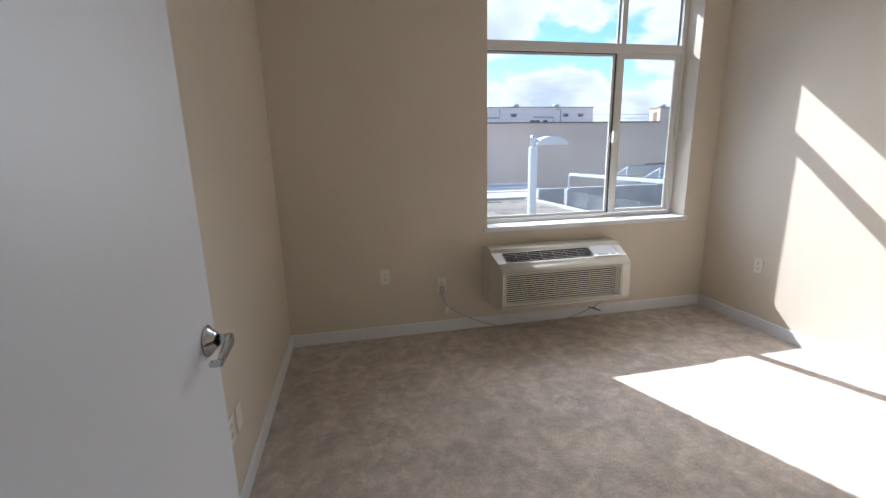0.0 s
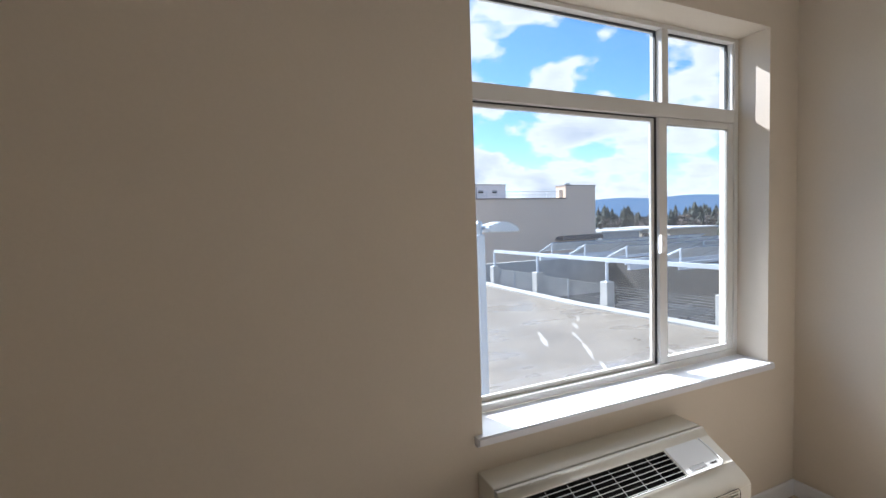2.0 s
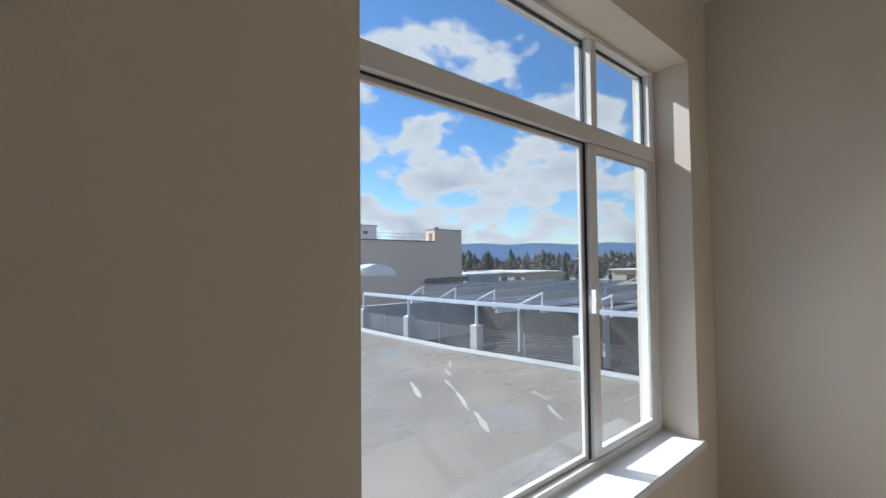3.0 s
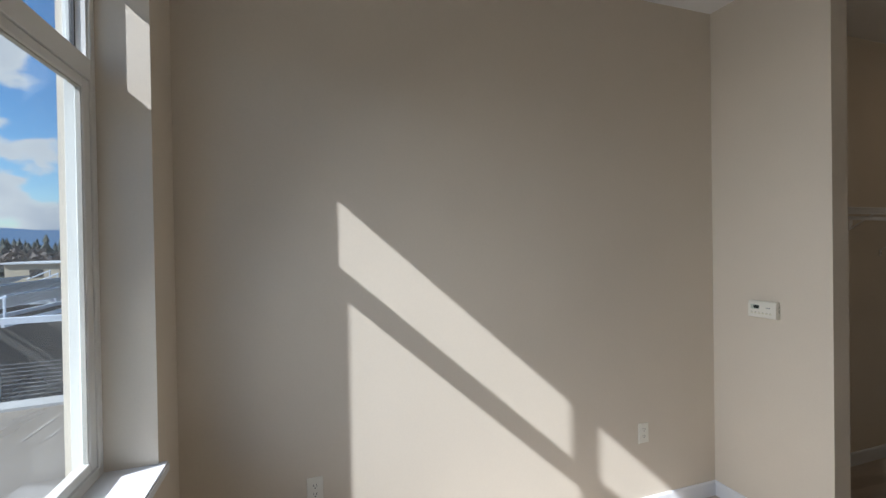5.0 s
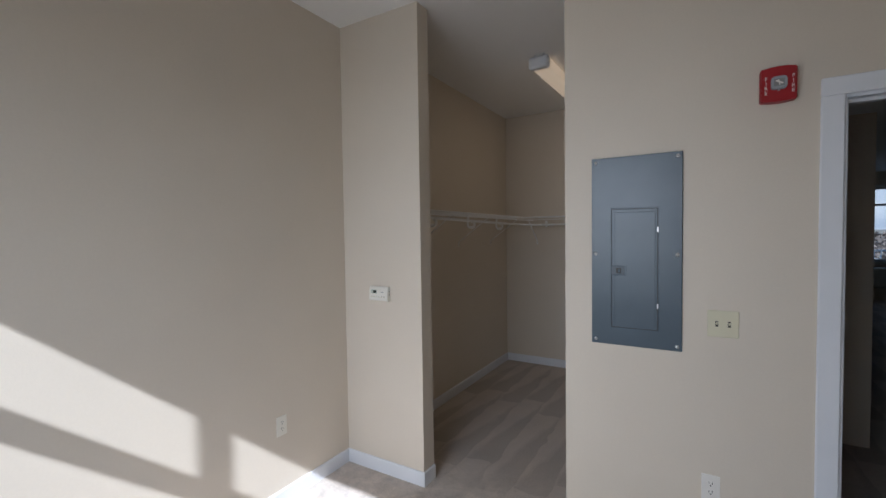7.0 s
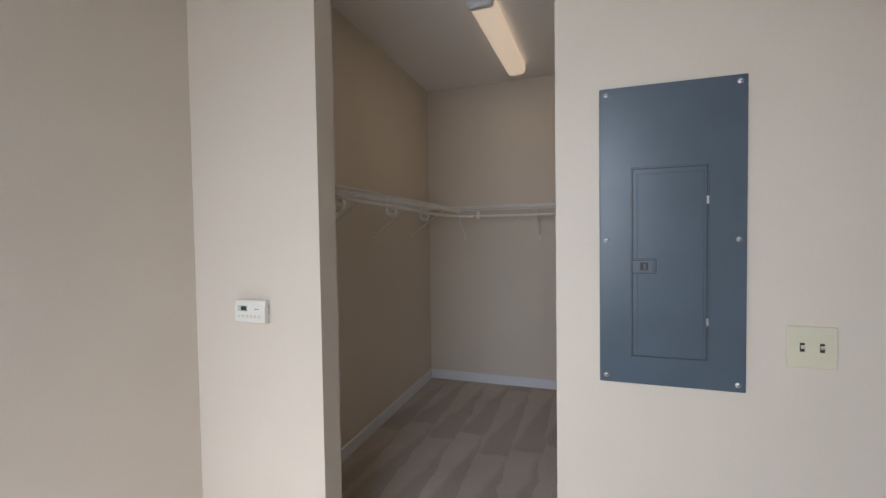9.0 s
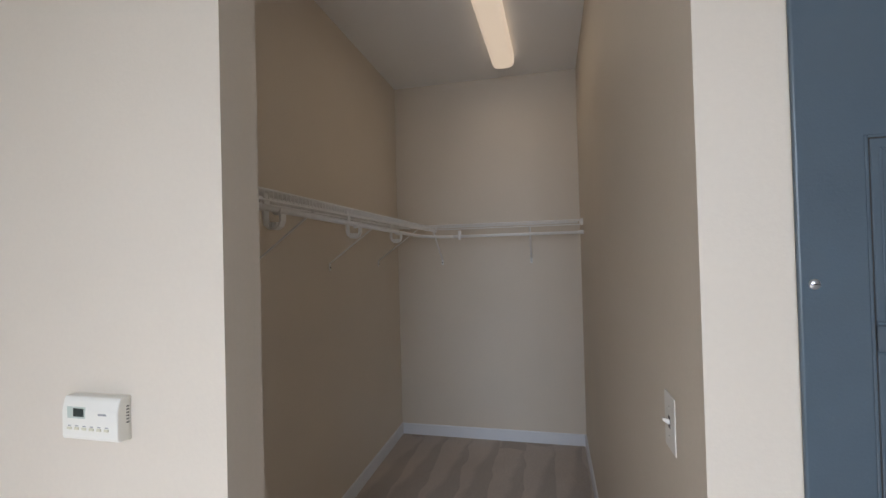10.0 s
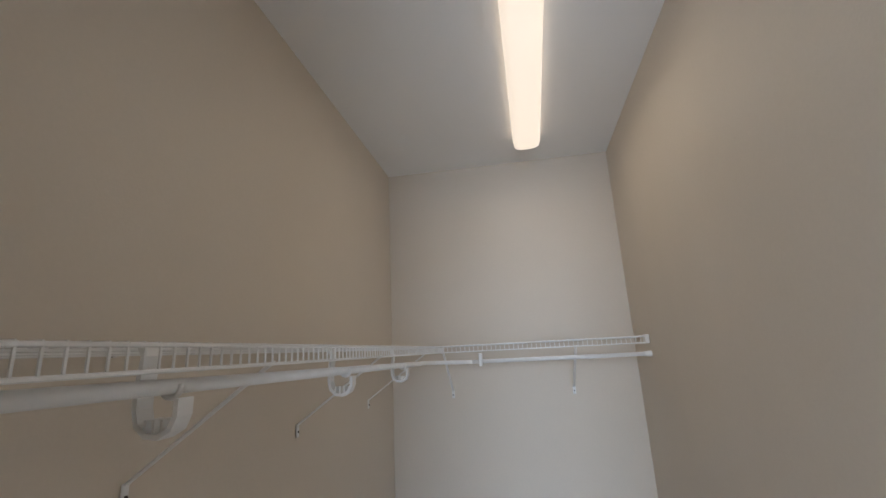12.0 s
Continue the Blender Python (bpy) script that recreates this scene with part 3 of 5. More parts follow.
# ---- outlets, switches, controls ----
def plate(name, label, category, centre, facing, w=0.072, h=0.118, kind="outlet", mat=PLATE):
    """A wall plate built facing -y, turned about z; facing is the turn in degrees."""
    t = thing(name, label, category)
    boxpart("cover_plate", (-w / 2, w / 2, -0.006, 0, -h / 2, h / 2), mat, t, 0.003, seg=2)
    if kind == "outlet":
        for z in (-0.0195, 0.0195):
            bm = nb()
            pts = [(0.0165 * math.cos(a), max(-0.0125, min(0.0125, 0.0165 * math.sin(a)))) for a in np.linspace(0, 2 * math.pi, 21)[:-1]]
            prism(bm, pts, 0.002, Matrix.Translation((0, -0.006, z)) @ Matrix.Rotation(radians(90), 4, "X"))
            r = part("receptacle", bm, mat, t)
            bm = nb()
            box(bm, -0.0075, -0.0055, -0.0086, -0.0079, z + 0.000, z + 0.009)
            box(bm, 0.0052, 0.0078, -0.0086, -0.0079, z - 0.001, z + 0.009)
            rod(bm, (0, -0.0086, z - 0.0075), (0, -0.0079, z - 0.0075), 0.003, 10)
            part("slot", bm, SLOT, r)
        bm = nb()
        rod(bm, (0, -0.0075, 0), (0, -0.006, 0), 0.003, 10)
        part("screw", bm, mat, t)
    elif kind == "toggles":
        for x in ((-0.023, 0.023) if w > 0.1 else (0.0,)):
            boxpart("toggle_slot", (x - 0.0055, x + 0.0055, -0.0066, -0.0059, -0.0125, 0.0125), SLOT, t)
            bm = nb()
            prism(bm, [(-0.006, -0.005), (-0.006, 0.006), (-0.019, 0.009), (-0.020, 0.004)], 0.008,
                  Matrix(((0, 0, 1, x - 0.004), (1, 0, 0, 0), (0, 1, 0, 0), (0, 0, 0, 1))))
            part("toggle", bm, mat, t)
            for z in (-0.030, 0.030):
                bm = nb()
                rod(bm, (x, -0.0075, z), (x, -0.006, z), 0.003, 10)
                part("screw", bm, mat, t)
    t.matrix_basis = Matrix.Translation(centre) @ Matrix.Rotation(radians(facing), 4, "Z")
    return t


plate("power_outlet", "ivory double power outlet low on the window wall", "outlet", (0.733, NY, 0.496), 0)
plate("power_outlet", "ivory power outlet with a grey plug in it", "outlet", (1.181, NY, 0.395), 0)
plate("power_outlet", "ivory double power outlet on the sunlit wall near the window", "outlet", (EX, 2.439, 0.502), -90)
plate("power_outlet", "ivory double power outlet on the sunlit wall near the corner", "outlet", (EX, 0.567, 0.479), -90)
plate("power_outlet", "white double power outlet below the light switches", "outlet", (1.425, 0, 0.457), 180, mat=PLATEW)
plate("power_outlet", "white double power outlet near the open door", "outlet", (0, 1.405, 0.375), 90, mat=PLATEW)
plate("telephone_plate", "blank white wall plate near the open door", "wall plate", (0, 1.520, 0.366), 90, kind="blank", mat=PLATEW)
plate("light_switch", "almond double toggle light switch", "light switch", (1.384, 0, 1.202), 180, w=0.117, h=0.118, kind="toggles", mat=ALMOND)
plate("closet_switch", "white toggle switch just inside the closet", "light switch", (2.066, -0.20, 1.205), 90, kind="toggles", mat=PLATEW)


def build_cord(unit):
    pts = [(1.180, 2.955, 0.322), (1.190, 2.955, 0.285), (1.212, 2.952, 0.245), (1.232, 2.945, 0.212), (1.30, 2.93, 0.165), (1.42, 2.90, 0.108), (1.55, 2.87, 0.062),
           (1.70, 2.85, 0.034), (1.88, 2.83, 0.030), (2.05, 2.82, 0.045), (2.22, 2.80, 0.082), (2.34, 2.78, 0.130), (2.44, 2.76, 0.185), (2.50, 2.75, 0.243)]
    fine = []
    for i in range(len(pts) - 1):
        p0, p1, p2, p3 = (Vector(pts[max(0, min(len(pts) - 1, i + k))]) for k in (-1, 0, 1, 2))
        for s in range(4):
            u = s / 4
            fine.append(0.5 * ((2 * p1) + (p2 - p0) * u + (2 * p0 - 5 * p1 + 4 * p2 - p3) * u * u + (3 * p1 - p0 - 3 * p2 + p3) * u ** 3))
    fine.append(Vector(pts[-1]))
    bm = nb()
    tube(bm, fine, 0.0042, 8)
    c = part("power_cord", bm, CORD, unit, "grey power cord hanging in a loop")
    bm = nb()
    box(bm, 1.160, 1.200, 2.940, 2.974, 0.322, 0.398, 0.006, 2)
    part("plug", bm, material("plug_plastic", (0.55, 0.54, 0.50), 0.4), c, "grey plug body")
    bm = nb()
    rod(bm, (1.208, 2.951, 0.252), (1.234, 2.943, 0.222), 0.007, 10)
    part("strain_relief", bm, PLATEW, c)
    bm = nb()
    box(bm, 1.196, 1.232, 2.938, 2.940, 0.165, 0.222)
    part("tag", bm, PLATEW, c, "small white paper tag on the cord")
    bm = nb()
    rod(bm, (2.36, 2.775, 0.165), (2.46, 2.755, 0.130), 0.0045, 6)
    rod(bm, (2.385, 2.745, 0.168), (2.445, 2.785, 0.132), 0.004, 6)
    part("twist_tie", bm, BLACK, c, "black twist round the cord")


build_cord(wall_unit)


def build_thermostat():
    t = thing("thermostat", "ivory thermostat with a small display and a row of buttons", "thermostat")
    X0, X1, Z0, Z1 = 3.220, 3.374, 1.174, 1.271
    # the wider side is the foot on the wall; built straight in place, facing +y
    boxpart("base_plate", (X0 + 0.001, X1 - 0.001, 0, 0.004, Z0 + 0.001, Z1 - 0.001), PLATE, t)
    bm = nb()
    prism(bm, [(0.004, Z0), (0.030, Z0 + 0.004), (0.033, Z0 + 0.010), (0.033, Z1 - 0.030), (0.028, Z1 - 0.006), (0.024, Z1), (0.004, Z1)], X1 - X0,
          Matrix(((0, 0, 1, X0), (1, 0, 0, 0), (0, 1, 0, 0), (0, 0, 0, 1))))
    bmesh.ops.bevel(bm, geom=bm.edges[:], offset=0.0018, segments=1, affect="EDGES")
    body = part("body", bm, PLATE, t)
    boxpart("display", (X1 - 0.062, X1 - 0.033, 0.0325, 0.0336, Z1 - 0.042, Z1 - 0.024), LCD, t)
    boxpart("display_frame", (X1 - 0.066, X1 - 0.016, 0.032, 0.0331, Z1 - 0.046, Z1 - 0.021), material("pale_green_plastic", (0.50, 0.54, 0.46), 0.4), t)
    boxpart("badge", (X0 + 0.030, X0 + 0.052, 0.0325, 0.0334, Z1 - 0.037, Z1 - 0.033), GREYP, t)
    for k in range(6):
        x = X1 - 0.016 - k * 0.0205
        boxpart("button", (x - 0.012, x, 0.0325, 0.0348, Z0 + 0.026, Z0 + 0.0315), ALMOND, t, 0.0006)
        boxpart("button_mark", (x - 0.010, x - 0.002, 0.0325, 0.0334, Z0 + 0.0335, Z0 + 0.0355), GREYP, t)
    for k in range(6):
        boxpart("side_vent", (X0 - 0.0008, X0 + 0.0004, 0.006, 0.012, Z0 + 0.040 + k * 0.007, Z0 + 0.0425 + k * 0.007), SLOT, t)


build_thermostat()


def build_panel():
    p = thing("breaker_panel", "slate-grey steel breaker panel with a latched inner door", "electrical panel")
    X0, X1, Z0, Z1 = 1.540, 1.937, 1.059, 1.975
    boxpart("cover", (X0, X1, 0.0, 0.010, Z0, Z1), STEEL, p, 0.003, "grey enamelled cover", 2)
    dx0, dx1, dz0, dz1 = 1.640, 1.843, 1.147, 1.723
    bm = nb()   # raised bead round the door
    w = 0.0045
    for b in ((dx0 - w, dx0, dz0 - w, dz1 + w), (dx1, dx1 + w, dz0 - w, dz1 + w), (dx0, dx1, dz0 - w, dz0), (dx0, dx1, dz1, dz1 + w)):
        box(bm, b[0], b[1], 0.0095, 0.0125, b[2], b[3], 0.001)
    part("door_rim", bm, STEEL, p)
    bm = nb()
    box(bm, dx0, dx1, 0.0094, 0.0105, dz0, dz1)
    part("door_gap", bm, SLOT, p)
    door = boxpart("door", (dx0 + 0.002, dx1 - 0.002, 0.0098, 0.0125, dz0 + 0.002, dz1 - 0.002), STEEL, p, 0.001)
    bm = nb()
    for b in ((dx1 - 0.016, dx1 - 0.012, dz0 + 0.02, dz1 - 0.016), (dx0 + 0.010, dx0 + 0.014, dz0 + 0.02, dz1 - 0.016), (dx0 + 0.014, dx1 - 0.016, dz1 - 0.020, dz1 - 0.016)):
        box(bm, b[0], b[1], 0.0122, 0.0140, b[2], b[3], 0.0008)
    part("pressed_bead", bm, STEEL, door)
    zl = 1.425
    bm = nb()
    for b in ((dx1 - 0.064, dx1 - 0.002, zl + 0.0205, zl + 0.0245), (dx1 - 0.064, dx1 - 0.002, zl - 0.0245, zl - 0.0205), (dx1 - 0.068, dx1 - 0.064, zl - 0.0245, zl + 0.0245)):
        box(bm, b[0], b[1], 0.0123, 0.0146, b[2], b[3], 0.0009)
    part("latch_surround", bm, STEEL, door)
    boxpart("latch_plate", (dx1 - 0.058, dx1 - 0.001, 0.012, 0.016, zl - 0.019, zl + 0.019), material("dark_grey_plastic", (0.08, 0.10, 0.12), 0.4), door, 0.0012)
    boxpart("latch_well", (dx1 - 0.044, dx1 - 0.022, 0.0155, 0.0164, zl - 0.012, zl + 0.012), SLOT, door)
    boxpart("latch_tab", (dx1 - 0.040, dx1 - 0.030, 0.016, 0.0185, zl - 0.009, zl + 0.009), STEEL, door, 0.001)
    for z in (1.262, 1.622):
        boxpart("hinge_tab", (dx0 - 0.0030, dx0 + 0.0030, 0.0120, 0.0150, z - 0.012, z + 0.012), SCREW, p, 0.001)
    for x in (X0 + 0.020, X1 - 0.020):
        for z in (Z0 + 0.022, (Z0 + Z1) / 2 - 0.012, Z1 - 0.020):
            bm = nb()
            bmesh.ops.create_uvsphere(bm, u_segments=12, v_segments=6, radius=0.0085, matrix=Matrix.Translation((x, 0.0095, z)) @ Matrix.Diagonal((1, 0.55, 1, 1)))
            sc = part("screw", bm, SCREW, p, smooth=True)
            boxpart("screw_slot", (x - 0.006, x + 0.006, 0.0135, 0.0146, z - 0.0009, z + 0.0009), SLOT, sc)


build_panel()


def build_alarm():
    a = thing("fire_alarm", "red fire alarm strobe with a clear lens", "fire alarm")
    X0, X1, Z0, Z1 = 1.147, 1.266, 2.128, 2.269
    bm = nb()
    cx = (X0 + X1) / 2
    outp = [(x, z) for x, z in [(X0, Z0 + 0.006)] + [(X0 + (X1 - X0) * s, Z0 + 0.006 - 0.006 * math.sin(math.pi * s)) for s in (0.25, 0.5, 0.75)] + [(X1, Z0 + 0.006), (X1, Z1 - 0.006)]
            + [(X1 - (X1 - X0) * s, Z1 - 0.006 + 0.006 * math.sin(math.pi * s)) for s in (0.25, 0.5, 0.75)] + [(X0, Z1 - 0.006)]]
    prism(bm, outp, 0.042, Matrix(((1, 0, 0, 0), (0, 0, 1, 0.0), (0, 1, 0, 0), (0, 0, 0, 1))))
    bmesh.ops.bevel(bm, geom=bm.edges[:], offset=0.004, segments=2, affect="EDGES")
    part("housing", bm, RED, a)
    bm = nb()
    prism(bm, [(cx - 0.026, 2.183), (cx - 0.020, 2.175), (cx + 0.020, 2.175), (cx + 0.026, 2.183), (cx + 0.026, 2.217), (cx + 0.020, 2.225), (cx - 0.020, 2.225), (cx - 0.026, 2.217)],
          0.020, Matrix(((1, 0, 0, 0), (0, 0, 1, 0.040), (0, 1, 0, 0), (0, 0, 0, 1))))
    bmesh.ops.bevel(bm, geom=bm.edges[:], offset=0.003, segments=2, affect="EDGES")
    part("strobe_lens", bm, LENS, a)
    bm = nb()
    prism(bm, [(cx - 0.017, 2.186), (cx + 0.017, 2.186), (cx + 0.017, 2.214), (cx - 0.017, 2.214)], 0.0012, Matrix(((1, 0, 0, 0), (0, 0, 1, 0.0602), (0, 1, 0, 0), (0, 0, 0, 1))))
    part("reflector", bm, GREYP, a)
    bm = nb()
    rod(bm, (cx - 0.012, 0.0625, 2.194), (cx + 0.011, 0.0625, 2.207), 0.0028, 10)
    rod(bm, (cx - 0.002, 0.0625, 2.189), (cx + 0.003, 0.0625, 2.211), 0.0018, 8)
    part("flash_tube", bm, PLATEW, a, "bright flash tube")
    boxpart("lens_foot", (cx - 0.004, cx + 0.004, 0.040, 0.050, 2.170, 2.185), LENS, a)
    for x in (X1 - 0.019, X0 + 0.013):
        cu = bpy.data.curves.new("letters", "FONT")
        cu.body, cu.size, cu.extrude, cu.align_x, cu.space_line = "F\nI\nR\nE", 0.020, 0.0004, "CENTER", 0.95
        ob = new("letters", cu)
        ob.data.materials.append(PLATEW)
        me = bpy.data.meshes.new_from_object(ob)
        bpy.data.objects.remove(ob)
        t = new("lettering", me)
        t.parent = a
        t.matrix_basis = Matrix.Translation((x, 0.0425, 2.217)) @ Matrix.Rotation(radians(180), 4, "Z") @ Matrix.Rotation(radians(90), 4, "X")


build_alarm()


# ---- closet ----
def wire_shelf(name, label, x0, x1, y0, y1, z, along, rod_pts):
    """Wires lie across, with long wires at the back, the middle and on the lip. along: the axis on which it runs."""
    s = thing(name, label, "shelf")
    r = 0.0022
    bm = nb()
    lipz = z - 0.038
    if along == "y":     # wall at x1, lip at x0
        n = int((y1 - y0) / 0.0254)
        for k in range(n + 1):
            y = y0 + k * 0.0254
            rod(bm, (x0, y, z), (x1, y, z), r, 5)
            rod(bm, (x0, y, lipz), (x0, y, z), r, 5)
    else:                # wall at y0, lip at y1
        n = int((x1 - x0) / 0.0254)
        for k in range(n + 1):
            x = x0 + k * 0.0254
            rod(bm, (x, y0, z), (x, y1, z), r, 5)
            rod(bm, (x, y1, lipz), (x, y1, z), r, 5)
    cross = part("cross_wire", bm, WIRE, s)
    cross["kind"] = "stuff"
    for d, zz in ((0, z - 0.003), (0.12, z - 0.004), (0.24, z - 0.004), (0.34 if along == "y" else 0.322, z - 0.004), (0, lipz)):
        bm = nb()
        if along == "y":
            rod(bm, (x0 + d, y0, zz), (x0 + d, y1, zz), 0.0034, 6)
        else:
            rod(bm, (x0, y1 - d, zz), (x1, y1 - d, zz), 0.0034, 6)
        part("long_wire", bm, WIRE, s)
    bm = nb()
    tube(bm, rod_pts, 0.0115, 12)
    part("hanging_rod", bm, WIRE, s, "white coated hanging rod")
    return s


SZ = 1.800
RX, RY, RB = 3.222, -2.478, 1.704
CEW, CBY = 3.555, -2.825


def rod_z(y):
    """The rod sags a little towards the back."""
    return 1.747 + 0.015 * y


side_shelf = wire_shelf("wire_shelf", "white wire shelf with hanging rod along the closet's side wall", 3.20, CEW - 0.004, CBY + 0.01, -0.135, SZ, "y",
                        [(RX, -0.135, rod_z(-0.135)), (RX, -2.20, rod_z(-2.2))] + [(RX - 0.18 * (1 - math.cos(a)), -2.298 - 0.18 * math.sin(a), rod_z(-2.2) - 0.010 * a / 1.57) for a in np.linspace(0.0, 1.57, 9)] + [(2.98, RY, RB)])
back_shelf = wire_shelf("wire_shelf", "white wire shelf with hanging rod across the closet's back wall", 2.030, 3.195, CBY + 0.004, -2.490, SZ, "x",
                        [(2.98, RY, RB), (2.032, RY, RB)])


def brace(parent, foot, top):
    """A bent steel strut from the shelf's lip down to a screwed foot on the wall."""
    foot, top = Vector(foot), Vector(top)
    bm = nb()
    d = (top - foot).normalized()
    side = Vector((0, 0, 1)).cross(d).normalized()
    m = Matrix((( *side, 0), (0, 0, 0, 0), (0, 0, 0, 0), (0, 0, 0, 1)))
    u = d.cross(side)
    for sgn in (-1, 1):
        rod(bm, foot + side * 0.004 * sgn, top + side * 0.004 * sgn, 0.0032, 6)
    b = part("brace", bm, WIRE, parent)
    wall = Vector((-d.x, -d.y, 0)).normalized()
    bm = nb()
    c = foot + Vector((0, 0, -0.018)) + wall * 0.001
    if abs(wall.x) > 0.5:
        box(bm, c.x - 0.003, c.x + 0.003, c.y - 0.009, c.y + 0.009, c.z - 0.026, c.z + 0.022, 0.002)
    else:
        box(bm, c.x - 0.009, c.x + 0.009, c.y - 0.003, c.y + 0.003, c.z - 0.026, c.z + 0.022, 0.002)
    part("foot", bm, WIRE, b)
    bm = nb()
    rod(bm, c - wall * 0.006 + Vector((0, 0, -0.006)), c - wall * 0.002 + Vector((0, 0, -0.006)), 0.004, 8)
    part("screw", bm, SLOT, b)


for y in (-0.828, -1.551, -2.330):
    brace(side_shelf, (CEW - 0.006, y, 1.530), (3.212, y + 0.02, SZ - 0.034))
for x in (3.152, 2.398):
    brace(back_shelf, (x, CBY + 0.006, 1.520), (x, -2.502, SZ - 0.034))


def hook(parent, x, y):
    """A curved hook that carries the rod: an arm from the shelf wires down behind, round below, and up to a cradle."""
    bm = nb()
    path = [(0.05, 0.064), (0.040, 0.045), (0.046, 0.00), (0.046, -0.030), (0.040, -0.052), (0.024, -0.066), (0.004, -0.068), (-0.014, -0.058), (-0.022, -0.040), (-0.022, -0.016)]
    wid = 0.015
    t = 0.008
    prev = None
    for i, (dx, dz) in enumerate(path):
        a = Vector(path[max(i - 1, 0)])
        b = Vector(path[min(i + 1, len(path) - 1)])
        nrm = Vector((-(b - a).y, (b - a).x)).normalized() * t / 2
        ring = [bm.verts.new((x + dx + s * nrm.x, y + w, rod_z(y) + dz + s * nrm.y)) for s, w in ((-1, -wid), (1, -wid), (1, wid), (-1, wid))]
        if prev:
            for k in range(4):
                bm.faces.new((prev[k], prev[(k + 1) % 4], ring[(k + 1) % 4], ring[k]))
        else:
            bm.faces.new(ring)
        prev = ring
    bm.faces.new(prev[::-1])
    h = part("rod_hook", bm, WIRE, parent, "white plastic hook under the rod")
    bm = nb()
    tube(bm, [(x + 0.016 * math.cos(a), y, rod_z(y) + 0.016 * math.sin(a)) for a in np.linspace(2.9, 6.4, 9)], 0.0045, 8)
    part("cradle", bm, WIRE, h)
    bm = nb()
    for k in range(3):
        a = -2.2 + k * 0.6
        box(bm, x + 0.012 + 0.024 * math.cos(a) - 0.002, x + 0.012 + 0.024 * math.cos(a) + 0.002, y - wid, y + wid, rod_z(y) - 0.062, rod_z(y) - 0.044)
    part("rib", bm, WIRE, h)


for y in (-0.555, -1.212, -1.850):
    hook(side_shelf, RX, y)
bm = nb()
box(bm, 2.922, 2.942, -2.492, -2.462, RB - 0.026, RB + 0.045, 0.003)
part("rod_clip", bm, WIRE, back_shelf)
bm = nb()
box(bm, 2.013, 2.036, -2.520, -2.476, SZ - 0.042, SZ + 0.006, 0.003)
part("end_bracket", bm, PLATEW, back_shelf, "white end bracket")
bm = nb()
rod(bm, (2.014, RY, RB), (2.050, RY, RB), 0.016, 12, 0.013)
part("rod_cup", bm, WIRE, back_shelf)
for y in np.arange(-0.45, -2.7, -0.31):
    bm = nb()
    box(bm, CEW - 0.014, CEW, y - 0.006, y + 0.006, SZ - 0.010, SZ + 0.004, 0.002)
    part("wall_clip", bm, PLATEW, side_shelf)
for x in np.arange(2.2, 3.2, 0.30):
    bm = nb()
    box(bm, x - 0.006, x + 0.006, CBY, CBY + 0.014, SZ - 0.010, SZ + 0.004, 0.002)
    part("wall_clip", bm, PLATEW, back_shelf)


def build_closet_light():
    t = thing("closet_light", "long warm fluorescent ceiling light with a rounded diffuser", "ceiling light")
    X0, X1, Y0, Y1 = 2.472, 2.636, -2.462, -1.19
    boxpart("backing", (X0 + 0.030, X1 - 0.030, Y0 + 0.01, Y1 - 0.01, CZ - 0.030, CZ - 0.0005), TRIM, t, 0.003)
    bm = nb()
    cx, hw, dp = (X0 + X1) / 2, (X1 - X0) / 2, 0.075
    rings = []
    for y, s in ((Y0, 0.72), (Y0 + 0.006, 0.88), (Y0 + 0.02, 0.97), (Y0 + 0.05, 1.0), (Y1 - 0.05, 1.0), (Y1 - 0.02, 0.97), (Y1 - 0.006, 0.88), (Y1, 0.72)):
        ring = []
        for a in np.linspace(0, math.pi, 15):
            cx_, cz_ = math.cos(a), math.sin(a)
            e = 0.55
            ring.append(bm.verts.new((cx + hw * s * math.copysign(abs(cx_) ** e, cx_), y, CZ - 0.022 - (dp * s) * abs(cz_) ** e)))
        rings.append(ring)
    for a, b in zip(rings, rings[1:]):
        for k in range(len(a) - 1):
            bm.faces.new((a[k], a[k + 1], b[k + 1], b[k])).smooth = True
    bm.faces.new(rings[0])
    bm.faces.new(rings[-1][::-1])
    part("diffuser", bm, LAMP, t, "glowing warm white diffuser")
    bm = nb()
    box(bm, X0 - 0.003, X1 + 0.003, Y1 - 0.060, Y1 + 0.008, CZ - 0.101, CZ - 0.001, 0.024, 4)
    part("end_cap", bm, TRIM, t, "white unlit end cap")
    bm = nb()
    tube(bm, [(X0 + 0.02, Y1 + 0.03, CZ - 0.001), (X0 + 0.03, Y1 + 0.04, CZ - 0.028), (X0 + 0.08, Y1 + 0.045, CZ - 0.034), (X0 + 0.10, Y1 + 0.03, CZ - 0.012), (X0 + 0.10, Y1 + 0.02, CZ - 0.001)], 0.004, 6)
    part("wire_loop", bm, TRIM, t, "loop of white wire beside the lamp")
    far_end = Matrix.Translation((2.554, Y0, 0))
    t.matrix_basis = far_end @ Matrix.Rotation(radians(-2.0), 4, "Z") @ far_end.inverted()


build_closet_light()

